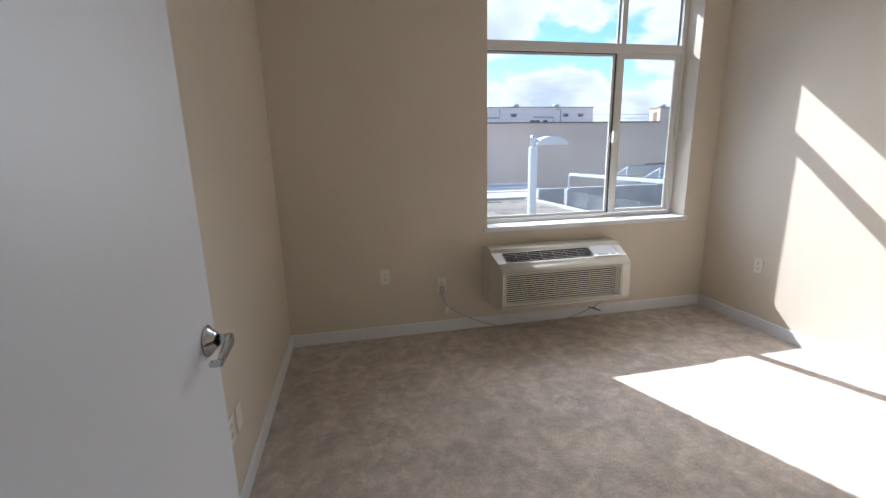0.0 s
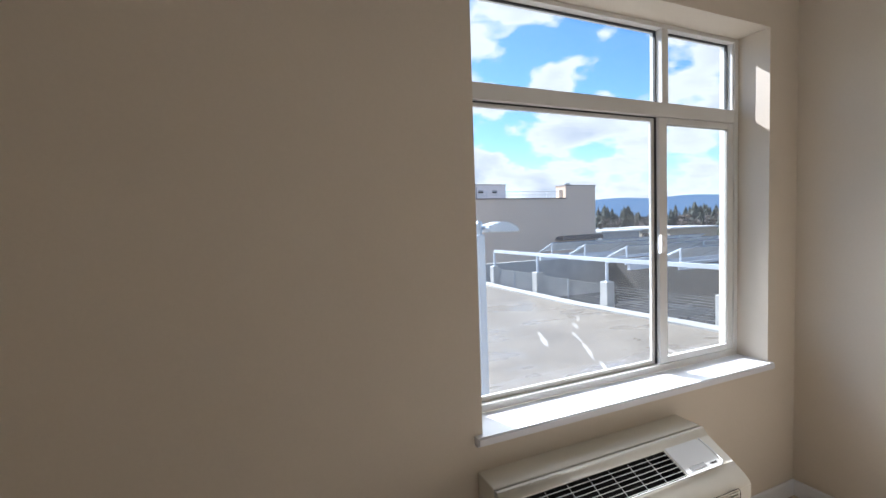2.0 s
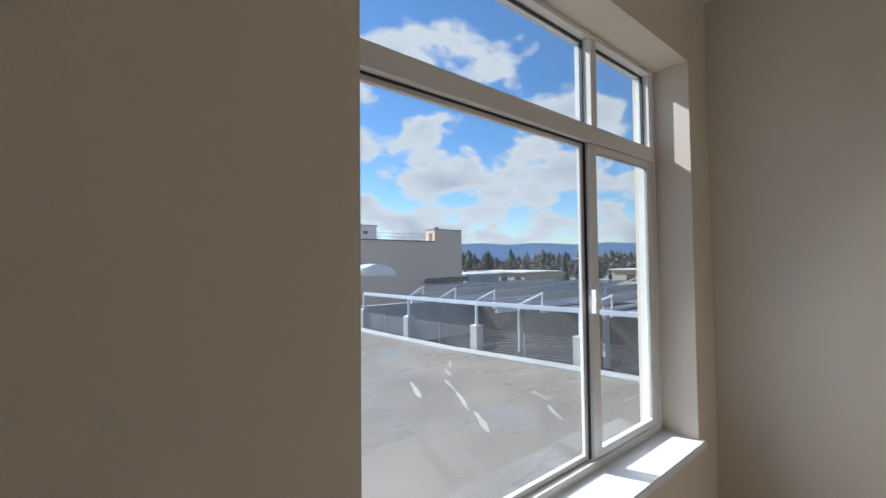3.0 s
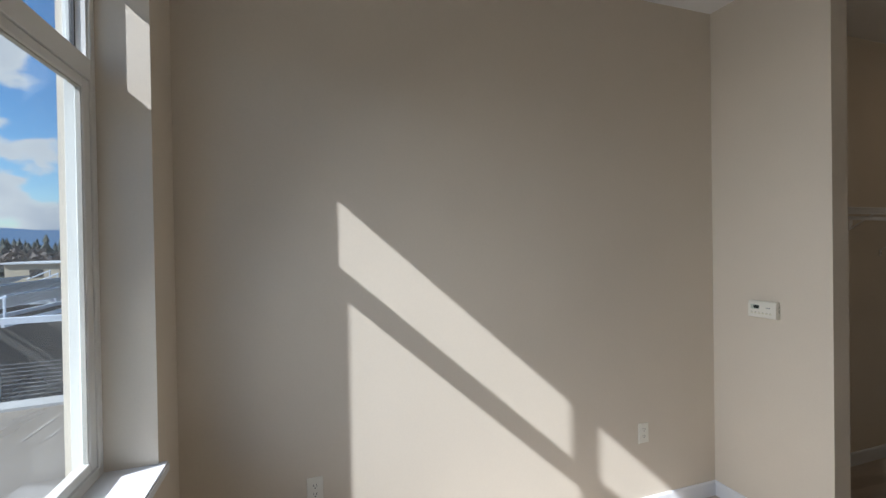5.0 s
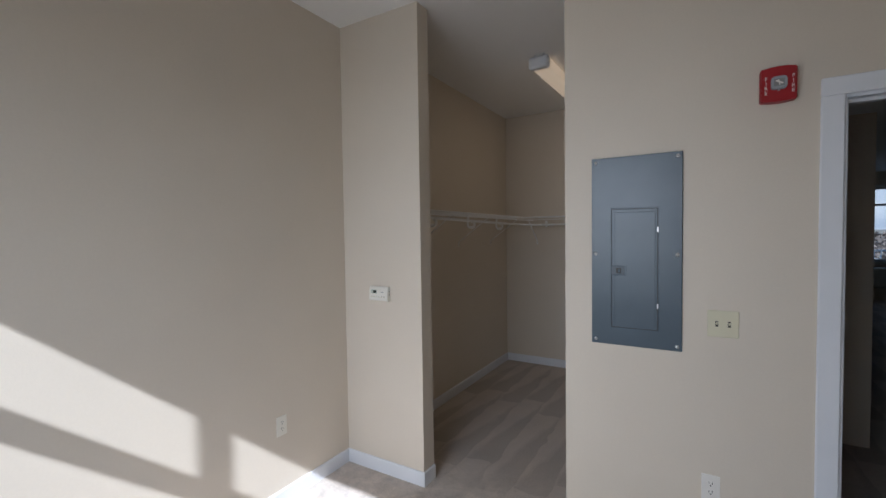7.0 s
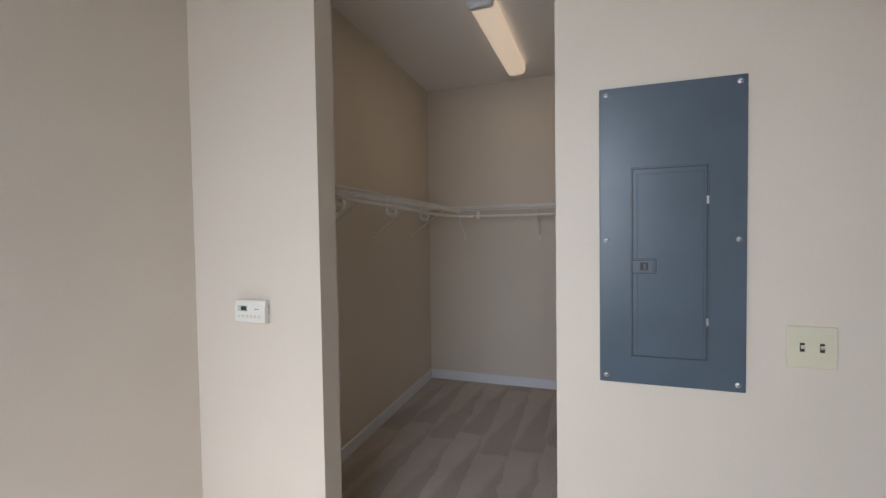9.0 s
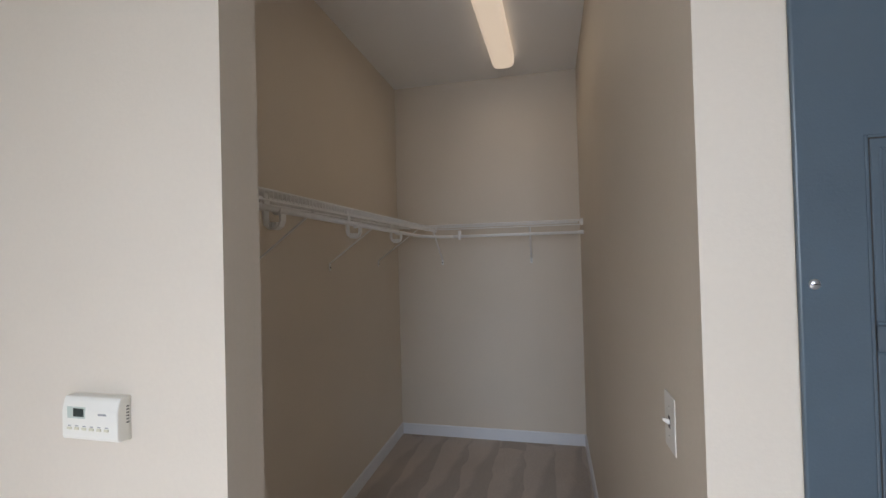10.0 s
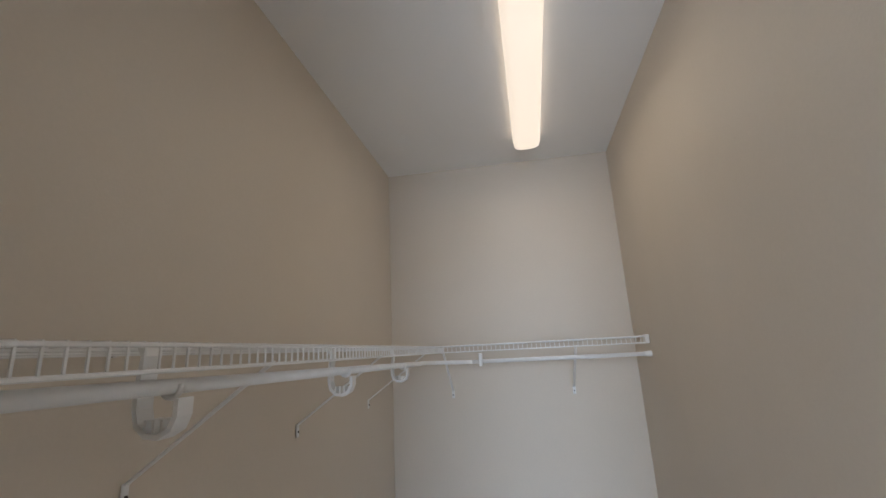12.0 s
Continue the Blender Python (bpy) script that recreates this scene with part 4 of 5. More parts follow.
# ---- the rooms beyond the doorway ----
wall_boxes("wall_hall_east", [(1.00, 1.95, -2.9, -2.0, 0, CZ)], "beige wall of the dim hall")
wall_boxes("wall_hall_end", [(0.385, 1.00, -2.9, -2.0, 0, CZ)], "beige wall beside the dim hall")
wall_boxes("wall_living_east", [(0.385, 0.505, -10.9, -2.9, 0, CZ)], "beige wall of the living room")
wall_boxes("wall_living_west", [(-4.62, -4.5, -10.9, -0.12, 0, CZ)], "beige wall of the living room")
wall_boxes("wall_living_north", [(-4.5, -0.12, -0.24, -0.12, 0, CZ)], "beige wall of the living room")
LX0, LX1, LZ0, LZ1, LY = -2.95, -1.35, 0.86, 2.53, -10.9
structure(boxpart("ceiling_hall", (-4.5, 1.0, -4.47, -0.125, 2.44, 2.52), CEIL), "low off-white ceiling of the dim hall")
structure(boxpart("wall_hall_header", (-4.5, 1.0, -4.47, -4.35, 2.525, CZ), WALL), "beige drop from the hall ceiling")
structure(boxpart("ceiling_living", (-4.5, 0.385, -10.9, -4.475, 2.87, 2.95), CEIL), "off-white living room ceiling")
wall_boxes("wall_living_south", [(-4.62, LX0, LY - 0.2, LY, 0, CZ), (LX1, 0.6, LY - 0.2, LY, 0, CZ), (LX0, LX1, LY - 0.2, LY, 0, LZ0), (LX0, LX1, LY - 0.2, LY, LZ1, CZ)],
           "beige living room wall with a window")


def build_far_window():
    w = structure(new("window_2"), "white window of the living room")
    bm = nb()
    for b in ((LX0, LX0 + 0.05, LZ0, LZ1), (LX1 - 0.05, LX1, LZ0, LZ1), (LX0 + 0.05, LX1 - 0.05, LZ0, LZ0 + 0.05), (LX0 + 0.05, LX1 - 0.05, LZ1 - 0.05, LZ1),
              (LX0 + 0.05, LX1 - 0.05, 2.11, 2.16), (-2.60, -2.55, LZ0 + 0.05, LZ1 - 0.05)):
        box(bm, b[0], b[1], LY - 0.16, LY - 0.10, b[2], b[3], 0.003)
    part("window_frame", bm, VINYL, w)
    g = boxpart("pane", (LX0 + 0.05, LX1 - 0.05, LY - 0.135, LY - 0.13, LZ0 + 0.05, LZ1 - 0.05), GLASS, w)
    g.visible_shadow = False
    b = thing("vertical_blind", "grey vertical blind drawn to one side of the living room window", "blind")
    boxpart("head_rail", (LX0 + 0.05, LX1 - 0.05, LY + 0.03, LY + 0.08, LZ1 + 0.0, LZ1 + 0.04), PLATEW, b)
    for k in range(9):
        x = LX0 + 0.10 + k * 0.042
        bm = nb()
        m = Matrix.Translation((x, LY + 0.055, (LZ0 + LZ1) / 2)) @ Matrix.Rotation(radians(62), 4, "Z")
        bmesh.ops.create_cube(bm, size=1, matrix=m @ Matrix.Diagonal((0.088, 0.002, LZ1 - LZ0 - 0.02, 1)))
        part("slat", bm, material("blind_slat", (0.45, 0.45, 0.46), 0.6) if k == 0 else bpy.data.materials["blind_slat"], b)


build_far_window()
u = thing("air_conditioner", "cream wall unit below the living room window", "air conditioner")
boxpart("cover", (LX0 + 0.2, LX1 - 0.2, LY, LY + 0.3, 0.30, 0.74), ACBODY, u, 0.03, seg=3)
boxpart("vent", (LX0 + 0.3, LX1 - 0.4, LY + 0.12, LY + 0.26, 0.736, 0.744), ACDARK, u)
k = thing("kitchen_counter", "dark wood kitchen counter end with a grey worktop", "kitchen counter")
boxpart("cabinet", (-2.80, -1.34, -5.90, -5.22, 0.0, 0.90), material("dark_wood", (0.055, 0.025, 0.015), 0.4, var=0.2, var_scale=3, stretch=(8, 8, 1)), k, 0.004)
boxpart("worktop", (-2.84, -1.30, -5.94, -5.18, 0.90, 0.94), material("grey_laminate", (0.16, 0.16, 0.17), 0.25, var=0.2, var_scale=60), k, 0.006)
l = thing("ceiling_lamp", "round flush ceiling lamp with a bronze rim", "ceiling light")
bm = nb()
rod(bm, (-2.13, -8.75, 2.869 - 0.035), (-2.13, -8.75, 2.869), 0.19, 28)
part("rim", bm, material("bronze", (0.10, 0.06, 0.03), 0.35, metal=0.8), l)
bm = nb()
bmesh.ops.create_uvsphere(bm, u_segments=24, v_segments=10, radius=0.17, matrix=Matrix.Translation((-2.13, -8.75, 2.869 - 0.036)) @ Matrix.Diagonal((1, 1, 0.42, 1)))
part("shade", bm, material("lamp_glass", (0.8, 0.72, 0.6), 0.3, emit=(1.0, 0.75, 0.5, 0.04)), l, smooth=True)

# ---- outside ----
CONC = material("wet_concrete", (0.24, 0.195, 0.145), 0.28, var=0.28, var_scale=0.35, bump=0.05, bump_scale=4, fine=0.06, fine_scale=20, tint=(0.20, 0.172, 0.138))
CONCD = material("pale_concrete", (0.42, 0.41, 0.39), 0.7, var=0.12, var_scale=1.2, bump=0.2, bump_scale=20)
STUCCO = material("tan_stucco", (0.76, 0.585, 0.45), 0.85, var=0.05, var_scale=0.4, bump=0.2, bump_scale=8)
WHITEM = material("white_metal", (0.62, 0.66, 0.72), 0.4, var=0.05, var_scale=2)
GALV = material("galvanised", (0.45, 0.50, 0.56), 0.4, metal=0.5, var=0.1, var_scale=3)
CABLE = material("steel_cable", (0.30, 0.31, 0.32), 0.5, metal=0.3)
PV = material("solar_glass", (0.20, 0.24, 0.29), 0.22, var=0.1, var_scale=3)
ASPH = material("wet_asphalt", (0.035, 0.037, 0.042), 0.2, var=0.35, var_scale=0.3, bump=0.05, bump_scale=5)
PAINT = material("road_paint", (0.30, 0.26, 0.21), 0.6, var=0.2, var_scale=6)
ROOFP = material("grey_panel", (0.66, 0.63, 0.64), 0.6, var=0.05)

def puddles(m, scale, lo, hi, dry, wet):
    """Water lies in patches: smoother there."""
    nt = m.node_tree
    co = nt.nodes.new("ShaderNodeTexCoord")
    mp = nt.nodes.new("ShaderNodeMapping")
    mp.inputs["Scale"].default_value = (1.0, 2.2, 1.0)
    n = nt.nodes.new("ShaderNodeTexNoise")
    n.inputs["Scale"].default_value, n.inputs["Detail"].default_value = scale, 6
    r = nt.nodes.new("ShaderNodeMapRange")
    for k, v in zip(("From Min", "From Max", "To Min", "To Max"), (lo, hi, dry, wet)):
        r.inputs[k].default_value = v
    link(nt, co.outputs["Object"], mp.inputs[0])
    link(nt, mp.outputs[0], n.inputs["Vector"])
    link(nt, n.outputs["Fac"], r.inputs["Value"])
    link(nt, r.outputs[0], nt.nodes["Principled BSDF"].inputs["Roughness"])


puddles(CONC, 0.45, 0.50, 0.64, 0.42, 0.12)
puddles(ASPH, 0.25, 0.38, 0.50, 0.4, 0.04)

# the ground and the decks of the parking garage
GZ = -6.0
structure(boxpart("ground", (-3000, 3000, -3000, 3000, GZ - 0.5, GZ), material("far_ground", (0.12, 0.11, 0.09), 0.9, var=0.4, var_scale=0.02)), "winter ground with dry grass and roads")
EDGE = [(11.55, 25.0), (11.60, 18.0), (11.75, 14.0), (12.35, 10.0), (12.80, 6.5), (13.0, 3.4)]
bm = nb()
prism(bm, [(-25, 3.4), (-25, 25.0)] + EDGE, 0.35, Matrix.Translation((0, 0, -1.85)))
structure(part("roof_deck", bm, CONC), "wet beige concrete parking deck")
bm = nb()
for (xa, ya), (xb, yb) in zip(EDGE, EDGE[1:]):
    prism(bm, [(xa - 0.50, ya), (xb - 0.50, yb), (xb + 0.05, yb), (xa + 0.05, ya)], 0.06, Matrix.Translation((0, 0, -1.50)))
structure(part("kerb", bm, CONCD), "pale concrete kerb along the deck's edge")
structure(boxpart("lower_deck", (11.0, 75, -10, 36.5, -3.85, -3.5), ASPH), "wet dark lower parking deck with puddles")
wall_boxes("garage_wall", [(12, 24, 24.8, 25.1, -3.5, -0.9), (-25, 11.5, 25.0, 25.2, -3.5, -1.36)], "pale concrete garage wall under the canopies", CONCD)


structure(boxpart("white_roof", (-25, 15.5, 25.3, 37.85, -1.75, -1.52), material("pale_roof_membrane", (0.50, 0.49, 0.56), 0.5, var=0.12, var_scale=0.5)), "pale flat roof beyond the deck")


def build_building():
    b = thing("commercial_building", "large tan stucco building with taller corner and rooftop sheds", "building")
    boxpart("wall", (-45, 30.6, 38, 70, GZ, 3.95), STUCCO, b)
    boxpart("coping", (-45.1, 30.6, 37.9, 38.2, 3.95, 4.05), material("brown_coping", (0.16, 0.12, 0.10), 0.6), b)
    boxpart("tower", (30.6, 34.6, 38, 39.6, GZ, 5.32), STUCCO, b)
    boxpart("tower_coping", (30.55, 34.65, 37.95, 39.65, 5.32, 5.40), material("tan_coping", (0.30, 0.24, 0.2), 0.6), b)
    boxpart("roof_shed", (12.3, 25.7, 42, 50, 3.95, 5.75), ROOFP, b)
    boxpart("shed_roof", (12.2, 25.8, 41.9, 50.1, 5.75, 5.81), material("dark_edge", (0.12, 0.12, 0.13), 0.6), b)
    for x, z, w in ((16.6, 4.85, 0.6), (22.3, 4.85, 0.6), (24.0, 4.85, 0.6), (18.7, 4.2, 1.0), (20.1, 4.2, 0.5)):
        boxpart("window", (x, x + w, 41.96, 42.01, z, z + 0.3), SLOT, b)
    bm = nb()
    for p in ([(13.0, 4.75), (15.4, 4.75), (15.4, 5.6)], [(19.0, 4.8), (21.2, 4.8), (21.2, 4.15), (22.0, 4.15), (22.0, 5.5), (21.5, 5.6)]):
        tube(bm, [(x, 41.9, z) for x, z in p], 0.05, 6)
    part("pipe", bm, material("grey_pipe", (0.24, 0.22, 0.23), 0.6), b, "thin pipes on the rooftop shed")
    boxpart("tower_door", (30.56, 30.61, 38.5, 39.0, 4.06, 4.95), material("tan_door", (0.22, 0.18, 0.15), 0.6), b)
    for x, z in ((17.5, 5.85), (22.0, 5.85), (31.6, 5.40)):
        bm = nb()
        rod(bm, (x, 43 if z > 5.5 else 39, z), (x, 43 if z > 5.5 else 39, z + 0.18), 0.3, 12)
        rod(bm, (x, 43 if z > 5.5 else 39, z + 0.18), (x, 43 if z > 5.5 else 39, z + 0.3), 0.45, 12, 0.3)
        part("roof_vent", bm, GALV, b)
    bm = nb()
    for x in np.arange(13, 30.2, 1.2):
        rod(bm, (x, 38.6, 4.0), (x, 38.6, 4.75), 0.02, 5)
    rod(bm, (13, 38.6, 4.75), (30.2, 38.6, 4.75), 0.02, 5)
    rod(bm, (13, 38.6, 4.4), (30.2, 38.6, 4.4), 0.02, 5)
    part("roof_rail", bm, GALV, b)
    # entrance awning and steps on the corner
    bm = nb()
    prism(bm, [(0, 0), (0.1, 0.28), (0.5, 0.42), (5.0, 0.46), (5.4, 0.36), (5.4, 0)], 1.2, Matrix(((1, 0, 0, 29.1), (0, 0, -1, 37.98), (0, 1, 0, -0.4), (0, 0, 0, 1))))
    part("awning", bm, material("brown_awning", (0.14, 0.11, 0.10), 0.7), b)


build_building()


def build_lamp():
    l = thing("street_lamp", "white square lamp post with domed head on the deck", "street lamp")
    x, y = 3.70, 7.0
    boxpart("pole", (x - 0.065, x + 0.065, y - 0.065, y + 0.065, -1.5, 1.50), WHITEM, l, 0.02, seg=2)
    bm = nb()
    rod(bm, (x, y, 1.50), (x, y, 1.66), 0.045, 12)
    rod(bm, (x, y, 1.66), (x, y, 1.70), 0.055, 12, 0.03)
    part("tenon", bm, GALV, l)
    bm = nb()
    prism(bm, [(0.10, 1.53), (0.62, 1.53), (0.60, 1.57), (0.52, 1.63), (0.40, 1.675), (0.28, 1.68), (0.16, 1.65), (0.08, 1.62), (0.08, 1.56)], 0.30,
          Matrix(((1, 0, 0, x), (0, 0, 1, y - 0.15), (0, 1, 0, 0), (0, 0, 0, 1))))
    bmesh.ops.bevel(bm, geom=bm.edges[:], offset=0.02, segments=2, affect="EDGES")
    part("lamp_head", bm, WHITEM, l)
    bm = nb()
    rod(bm, (x + 0.02, y, 1.60), (x + 0.12, y, 1.60), 0.03, 8)
    part("arm", bm, GALV, l)
    bm = nb()
    box(bm, x - 0.2, x + 0.2, y - 0.2, y + 0.2, -1.5, -1.44, 0.01)
    part("base", bm, CONCD, l)


build_lamp()


def edge_x(y):
    for (xa, ya), (xb, yb) in zip(EDGE, EDGE[1:]):
        if yb <= y <= ya:
            return xa + (xb - xa) * (ya - y) / (ya - yb)
    return EDGE[-1][0] if y < EDGE[-1][1] else EDGE[0][0]


def build_fence():
    """Posts on concrete piers with thin cables between, along the deck's edge."""
    f = thing("deck_barrier", "white steel posts on concrete piers with cable rails", "barrier")
    ys = [20.9, 17.2, 13.3, 9.4, 5.4]
    for y in ys:
        x = edge_x(y) + 0.35
        boxpart("pier", (x - 0.18, x + 0.18, y - 0.18, y + 0.18, -1.9, -0.60), CONCD, f, 0.02)
        bm = nb()
        rod(bm, (x, y, -0.62), (x, y, 0.11), 0.055, 12)
        part("post", bm, WHITEM, f)
        boxpart("post_cap", (x - 0.10, x + 0.10, y - 0.10, y + 0.10, -0.60, -0.58), GALV, f, 0.005)
    for ya, yb in zip(ys, ys[1:]):
        for k in range(9):
            z = -1.42 + k * 0.085
            bm = nb()
            rod(bm, (edge_x(ya) + 0.35, ya - 0.3, z), (edge_x(yb) + 0.35, yb + 0.3, z), 0.005, 5)
            part("cable", bm, CABLE, f)
        ym = (ya + yb) / 2
        bm = nb()
        rod(bm, (edge_x(ym) + 0.35, ym, -1.5), (edge_x(ym) + 0.35, ym, -0.68), 0.02, 6)
        part("stanchion", bm, GALV, f)


build_fence()


def shared(name, me, parent, loc=(0, 0, 0)):
    ob = new(name, me)
    ob.location = loc
    ob.parent = parent
    return ob


def mesh_of(name, bm, mat):
    bmesh.ops.recalc_face_normals(bm, faces=bm.faces)
    me = bpy.data.meshes.new(name)
    bm.to_mesh(me)
    bm.free()
    me.materials.append(mat)
    return me


def build_canopies():
    """Rows of tilted modules on racks that run away from the deck, over one white edge beam."""
    bm = nb()
    prism(bm, [(0, 0.70), (0.92, 0.28), (0.92, 0.245), (0, 0.665)], 1.98, Matrix(((0, 0, 1, 0), (1, 0, 0, 0), (0, 1, 0, 0), (0, 0, 0, 1))))
    bmesh.ops.recalc_face_normals(bm, faces=bm.faces)
    top = max(bm.faces, key=lambda f: f.normal.z)
    bmesh.ops.subdivide_edges(bm, edges=[e for e in top.edges if e.calc_length() > 1.5], cuts=3)
    tops = [f for f in bm.faces if f.normal.z > 0.5]
    for f in bmesh.ops.inset_individual(bm, faces=tops, thickness=0.022)["faces"]:
        f.material_index = 2
    module = mesh_of("solar_panel", bm, PV)
    module.materials.append(material("pale_backsheet", (0.74, 0.77, 0.80), 0.6, var=0.06, var_scale=2))
    module.materials.append(GALV)
    for poly in module.polygons:
        if poly.normal.z < -0.5:
            poly.material_index = 1
    bm = nb()
    rod(bm, (0, 0.96, 0.22), (0, -0.02, 0.66), 0.03, 6)
    rod(bm, (0, 0.02, 0.06), (0, 0.02, 0.64), 0.03, 6)
    rod(bm, (0, 0.94, 0.06), (0, 0.94, 0.24), 0.03, 6)
    prop = mesh_of("prop", bm, WHITEM)
    y = -4.1
    while y < 18.5:
        c = thing("solar_canopy", "row of tilted dark solar panels on a white steel rack", "solar canopy", "solar panel rows over the parking deck")
        x0 = 12.75 if y > 10 else 13.3
        n = 5
        for i in range(n):
            shared("solar_panel", module, c, (x0 + i * 2.02, y, 0))
        for i in range(5):
            shared("prop", prop, c, (x0 - 0.03 + i * 4.04, y, 0))
        bm = nb()
        box(bm, x0 - 0.1, x0 + n * 2.02, y - 0.01, y + 0.05, 0.0, 0.10)
        box(bm, x0 - 0.1, x0 + n * 2.02, y + 0.91, y + 0.97, 0.0, 0.10)
        part("rail", bm, WHITEM, c)
        y += 2.12
    f = thing("canopy_frame", "white steel beams and round columns of the solar canopy", "canopy frame")
    for j, (xa, xb, ya, yb, h) in enumerate([(20.6, 20.8, -6.0, 19.0, 0.0), (23.2, 23.4, -6.0, 19.0, 0.0)]):
        bm = nb()
        box(bm, xa, xb, ya, yb, -0.26 if h == 0 else -0.02, h, 0.01)
        part("beam", bm, WHITEM, f)
    line = [(12.0, 20.95), (12.1, 17.2), (12.3, 13.3), (12.8, 9.4), (13.2, 5.4), (13.4, -6.0)]
    for (xa, ya), (xb, yb) in zip(line, line[1:]):
        bm = nb()
        prism(bm, [(xa - 0.08, ya), (xb - 0.08, yb), (xb + 0.08, yb), (xa + 0.08, ya)], 0.13, Matrix.Translation((0, 0, 0.11)))
        part("edge_beam", bm, WHITEM, f)
    for y in np.arange(-3, 19, 5.3):
        boxpart("cross_beam", (12.9 if y > 8 else 13.5, 23.4, y, y + 0.12, -0.20, -0.01), WHITEM, f)
        for x in (20.7,):
            bm = nb()
            rod(bm, (x, y, -3.5), (x, y, -0.2), 0.16, 10)
            part("column", bm, CONCD, f)
    # the canopies' shade is put into this wall's near-black colour
    structure(boxpart("garage_wall_east", (23.5, 23.8, -6, 24.8, -3.5, -0.02), material("shaded_concrete", (0.055, 0.05, 0.045), 0.7, var=0.15, var_scale=0.8)), "concrete wall behind the canopies, coloured dark for the shade")


build_canopies()


def build_far_barrier():
    f = thing("far_barrier", "white steel rail barrier along the deck's far edge", "barrier")
    for z in (-0.5, -0.75, -1.0):
        boxpart("rail", (-25, 11.6, 24.84, 24.90, z - 0.035, z + 0.035), WHITEM, f, 0.005)
    for x in np.arange(-24.5, 11.7, 3.0):
        boxpart("post", (x - 0.05, x + 0.05, 24.9, 24.995, -1.5, -0.42), WHITEM, f, 0.005)


build_far_barrier()


# painted arrows and bay lines on the deck
def deck_mark(name, pts, label):
    bm = nb()
    prism(bm, pts, 0.004, Matrix.Translation((0, 0, -1.499)))
    return structure(part(name, bm, PAINT), label)


deck_mark("road_arrow", [(9.42, 8.10), (9.62, 8.34), (9.56, 8.42), (9.72, 8.86), (9.50, 8.80), (9.46, 8.44), (9.36, 8.36)], "worn white painted arrow")
for ya, yb in ((11.49, 11.46), (10.02, 10.33), (9.55, 9.93), (8.42, 8.52), (6.92, 6.90), (6.62, 6.55), (13.2, 13.0), (15.1, 14.8)):
    deck_mark("bay_line", [(12.0 - 0.02 * abs(ya - 9), ya), (10.35, yb), (10.35, yb + 0.07), (12.0 - 0.02 * abs(ya - 9), ya + 0.07)], "thin worn painted bay line")


def build_patches():
    """Pale streaks painted on the wet deck in place of the sky's glints."""
    rng = random.Random(11)
    # pale colour stands in for bright sky mirrored in puddles
    bare = material("glint_streak", (0.40, 0.36, 0.31), 0.45, var=0.2, var_scale=5)
    spots = ((7.6, 10.9, 0.75, 0.07), (7.3, 8.3, 0.6, 0.06), (7.9, 9.5, 0.7, 0.05), (8.8, 7.6, 0.5, 0.05), (9.3, 11.6, 0.4, 0.06), (8.5, 10.6, 0.5, 0.05),
             (5.7, 11.9, 0.8, 0.11), (5.1, 10.3, 0.6, 0.09), (10.0, 12.3, 0.45, 0.05))
    for x, y, a, b in spots:
        bm = nb()
        n = 36
        p1, p2, turn = rng.uniform(0, 6), rng.uniform(0, 6), rng.uniform(-0.70, -0.45)
        pts = []
        for k in range(n):
            t = 2 * math.pi * k / n
            r = 1 + 0.22 * math.sin(3 * t + p1) + 0.16 * math.sin(7 * t + p2)
            px, py = b * r * math.cos(t), a * math.sin(t)
            pts.append((x + px * math.cos(turn) - py * math.sin(turn), y + px * math.sin(turn) + py * math.cos(turn)))
        prism(bm, pts, 0.003, Matrix.Translation((0, 0, -1.4985)))
        structure(part("glint_streak", bm, bare), "pale streak painted as a sky glint on the wet deck")


build_patches()


# ---- distance ----
CONIFER = material("conifer", (0.050, 0.056, 0.044), 0.9, var=0.3, var_scale=0.5)
BARE = material("bare_twigs", (0.13, 0.105, 0.09), 0.9, var=0.3, var_scale=0.5)


def conifer(bm, x, y, z, h, rng):
    """Drooping tiers with a ragged rim, wider below."""
    tiers, lean = 12, rng.uniform(-0.02, 0.02) * h
    wide = rng.uniform(0.18, 0.27)
    for k in range(tiers):
        t = k / tiers
        r = h * wide * (1 - t) ** 0.6 * rng.uniform(0.75, 1.1) + 0.15
        zb = z + h * (0.10 + 0.80 * t)
        n = 8
        top = bm.verts.new((x + lean * t, y, zb + h * 0.13))
        ring = [bm.verts.new((x + r * rng.uniform(0.45, 1.3) * math.cos(a), y + r * rng.uniform(0.45, 1.3) * math.sin(a), zb - rng.uniform(0, 0.08) * h)) for a in np.linspace(0, 2 * math.pi, n + 1)[:-1]]
        for i in range(n):
            bm.faces.new((ring[i], ring[(i + 1) % n], top))


def bushy(bm, x, y, z, h, rng):
    for k in range(80):
        a, e, d = rng.uniform(0, 6.28), rng.uniform(0.1, 1.4), rng.uniform(0.3, 0.5) * h
        c = Vector((x + d * math.cos(a) * math.cos(e), y + d * math.sin(a) * math.cos(e), z + h * 0.45 + d * math.sin(e)))
        s = h * rng.uniform(0.04, 0.10)
        vs = [bm.verts.new(c + Vector((rng.uniform(-s, s), rng.uniform(-s, s), rng.uniform(-s, s)))) for _ in range(4)]
        bm.faces.new(vs[:3])
        bm.faces.new(vs[1:])


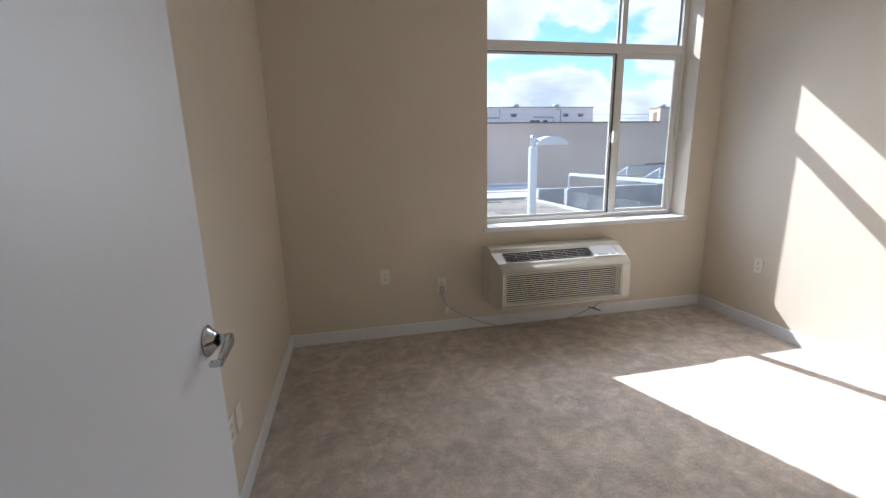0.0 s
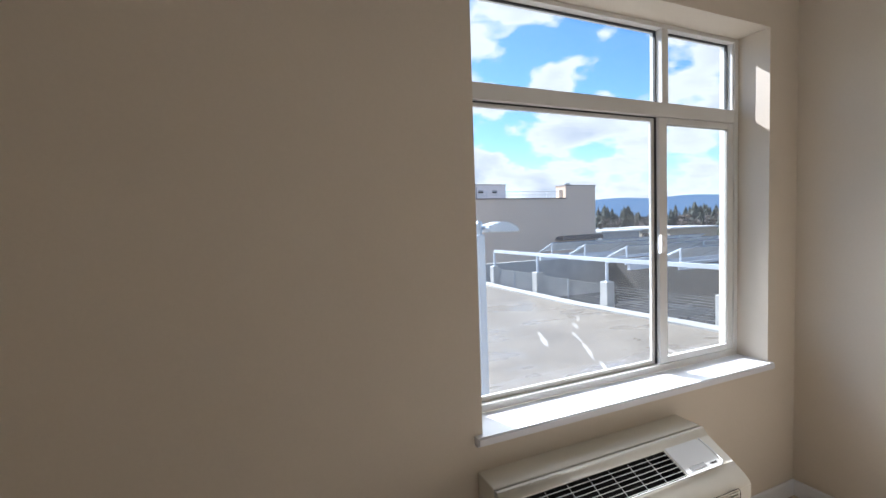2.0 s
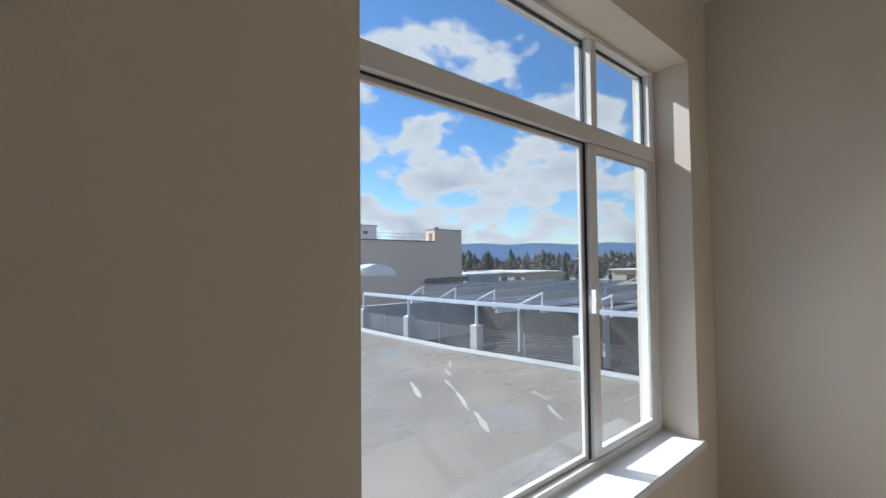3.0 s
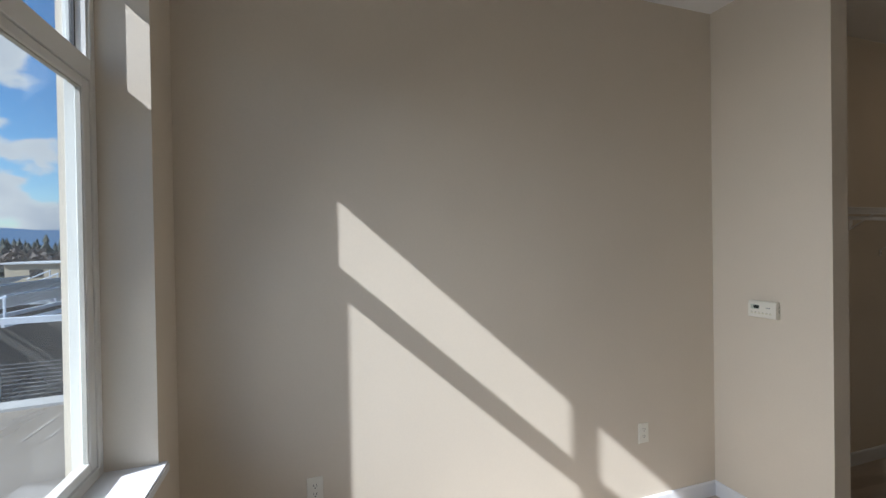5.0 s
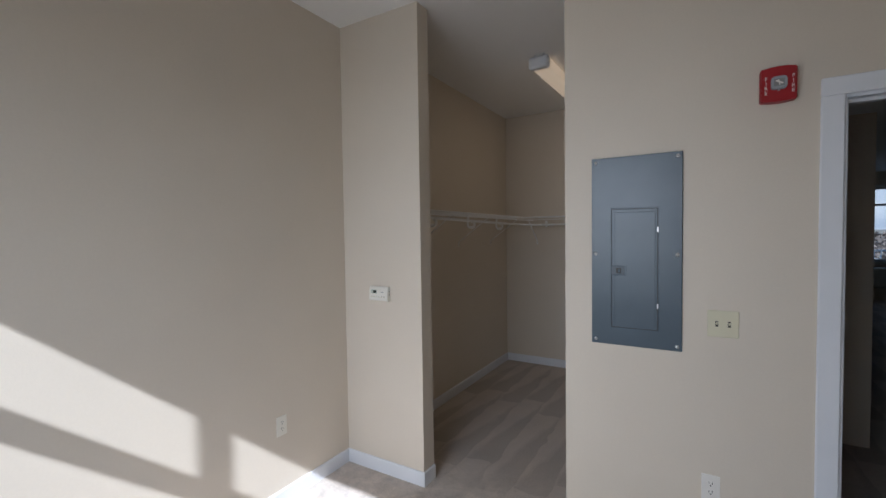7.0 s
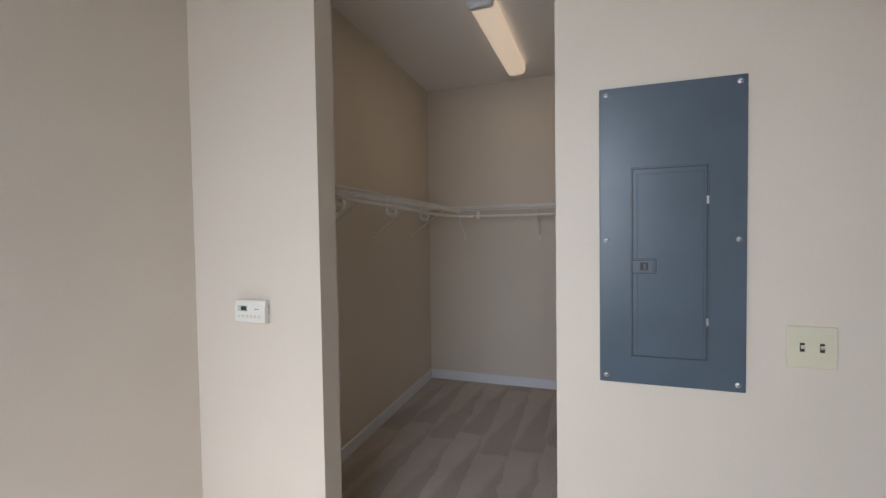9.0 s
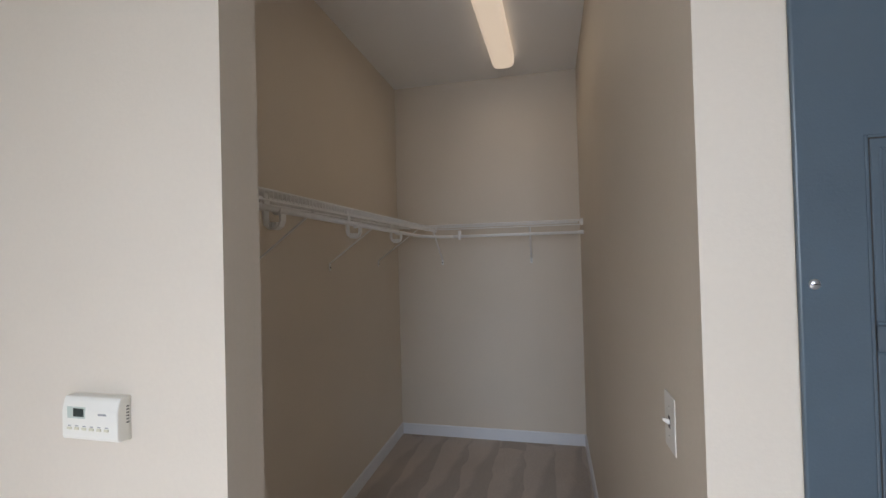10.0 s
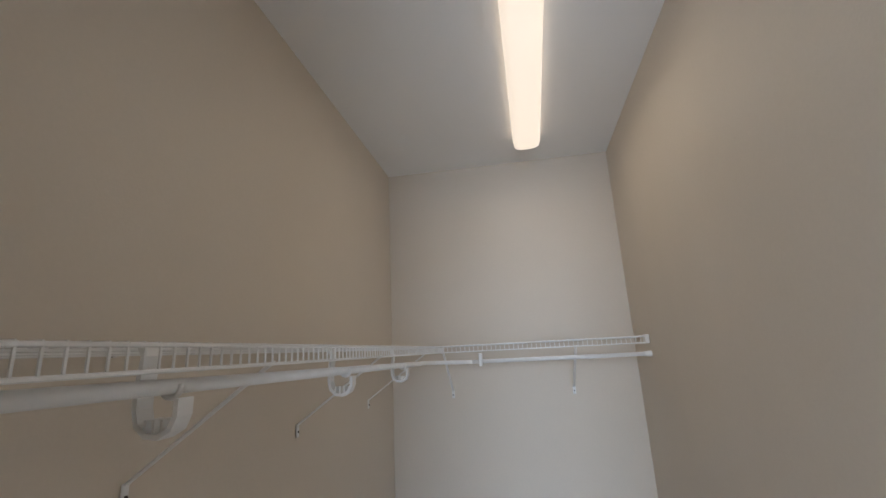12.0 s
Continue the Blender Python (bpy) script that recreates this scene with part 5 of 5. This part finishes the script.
def build_woods():
    rng = random.Random(7)
    bm, bb = nb(), nb()
    for k in range(1300):
        az = rng.uniform(15, 100)
        d = rng.uniform(110, 420)
        x, y = d * math.sin(radians(az)), d * math.cos(radians(az))
        g = GZ
        if rng.random() < 0.45:
            conifer(bm, x, y, g, rng.uniform(7, 13.0) * (0.8 + d / 700), rng)
        else:
            bushy(bb, x, y, g, rng.uniform(6, 9.5), rng)
    tagged(part("conifer_woods", bm, CONIFER), "distant dark evergreen trees beyond the garage", "trees", kind="stuff")
    for k in range(160):
        x, y = rng.uniform(-60, 40), rng.uniform(-170, -60)
        bushy(bb, x, y, GZ, rng.uniform(5, 8), rng)
    tagged(part("bare_woods", bb, BARE), "distant bare winter trees", "trees", kind="stuff")


build_woods()


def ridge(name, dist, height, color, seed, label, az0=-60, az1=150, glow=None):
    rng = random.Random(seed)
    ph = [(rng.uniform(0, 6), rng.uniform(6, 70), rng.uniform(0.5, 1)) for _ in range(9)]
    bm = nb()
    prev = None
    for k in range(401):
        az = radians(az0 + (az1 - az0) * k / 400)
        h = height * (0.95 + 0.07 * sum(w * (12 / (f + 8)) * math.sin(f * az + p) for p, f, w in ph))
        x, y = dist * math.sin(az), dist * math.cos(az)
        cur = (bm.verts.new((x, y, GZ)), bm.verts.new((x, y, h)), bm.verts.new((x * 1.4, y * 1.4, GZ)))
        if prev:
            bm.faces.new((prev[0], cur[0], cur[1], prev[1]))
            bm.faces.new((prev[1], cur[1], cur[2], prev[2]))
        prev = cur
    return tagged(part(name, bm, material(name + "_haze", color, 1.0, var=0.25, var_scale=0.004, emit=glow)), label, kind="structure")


# blue air haze over the hills is put in as emission
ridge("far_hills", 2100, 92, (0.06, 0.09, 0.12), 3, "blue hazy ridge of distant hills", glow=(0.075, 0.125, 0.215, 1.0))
ridge("near_woods_ridge", 620, 3.0, (0.07, 0.08, 0.08), 5, "dark distant wood line")


def low_building(name, x0, x1, y0, y1, z, color, label):
    b = thing(name, label, "building")
    boxpart("wall", (x0, x1, y0, y1, GZ, z), material(name + "_wall", color, 0.8, var=0.08, var_scale=0.3), b)
    boxpart("roof", (x0 - 0.4, x1 + 0.4, y0 - 0.4, y1 + 0.4, z, z + 0.3), material(name + "_roof", (0.6, 0.6, 0.6), 0.7), b)
    for k in range(int((y1 - y0) // 4)):
        boxpart("window", (x0 - 0.05, x0 + 0.02, y0 + 1 + k * 4, y0 + 2.8 + k * 4, z - 2.2, z - 0.9), SLOT, b)


low_building("low_shop", 76, 90, 62, 82, -0.8, (0.42, 0.36, 0.28), "low tan shop beyond the garage")
low_building("low_store", 88, 100, 30, 48, -0.3, (0.5, 0.42, 0.30), "low cream store beyond the garage")
low_building("open_pavilion", 62, 72, 66, 78, -1.0, (0.35, 0.36, 0.38), "low grey pavilion beyond the garage")
low_building("warehouse", 70, 84, -2, 20, -0.6, (0.48, 0.44, 0.38), "long pale warehouse beyond the garage")

far_lamp = thing("street_lamp", "tall pale street lamp beyond the garage", "street lamp")
bm = nb()
rod(bm, (80, 50.6, GZ), (80, 50.6, 2.3), 0.12, 8, 0.08)
part("pole", bm, WHITEM, far_lamp)
boxpart("lamp_head", (79.8, 80.2, 50.6, 51.7, 2.2, 2.4), WHITEM, far_lamp, 0.05)

# south side, seen small through the living room
structure(boxpart("balcony_deck", (-6, 2, LY - 1.8, LY - 0.2, -0.1, 0.0), CONCD), "concrete balcony outside the living room")
bl = thing("balcony_railing", "thin white balcony railing", "railing")
boxpart("top_rail", (-6, 2, LY - 1.75, LY - 1.70, 1.03, 1.07), WHITEM, bl)
boxpart("bottom_rail", (-6, 2, LY - 1.75, LY - 1.70, 0.10, 0.13), WHITEM, bl)
for x in np.arange(-5.9, 2, 0.13):
    boxpart("baluster", (x - 0.008, x + 0.008, LY - 1.735, LY - 1.715, 0.13, 1.03), WHITEM, bl)
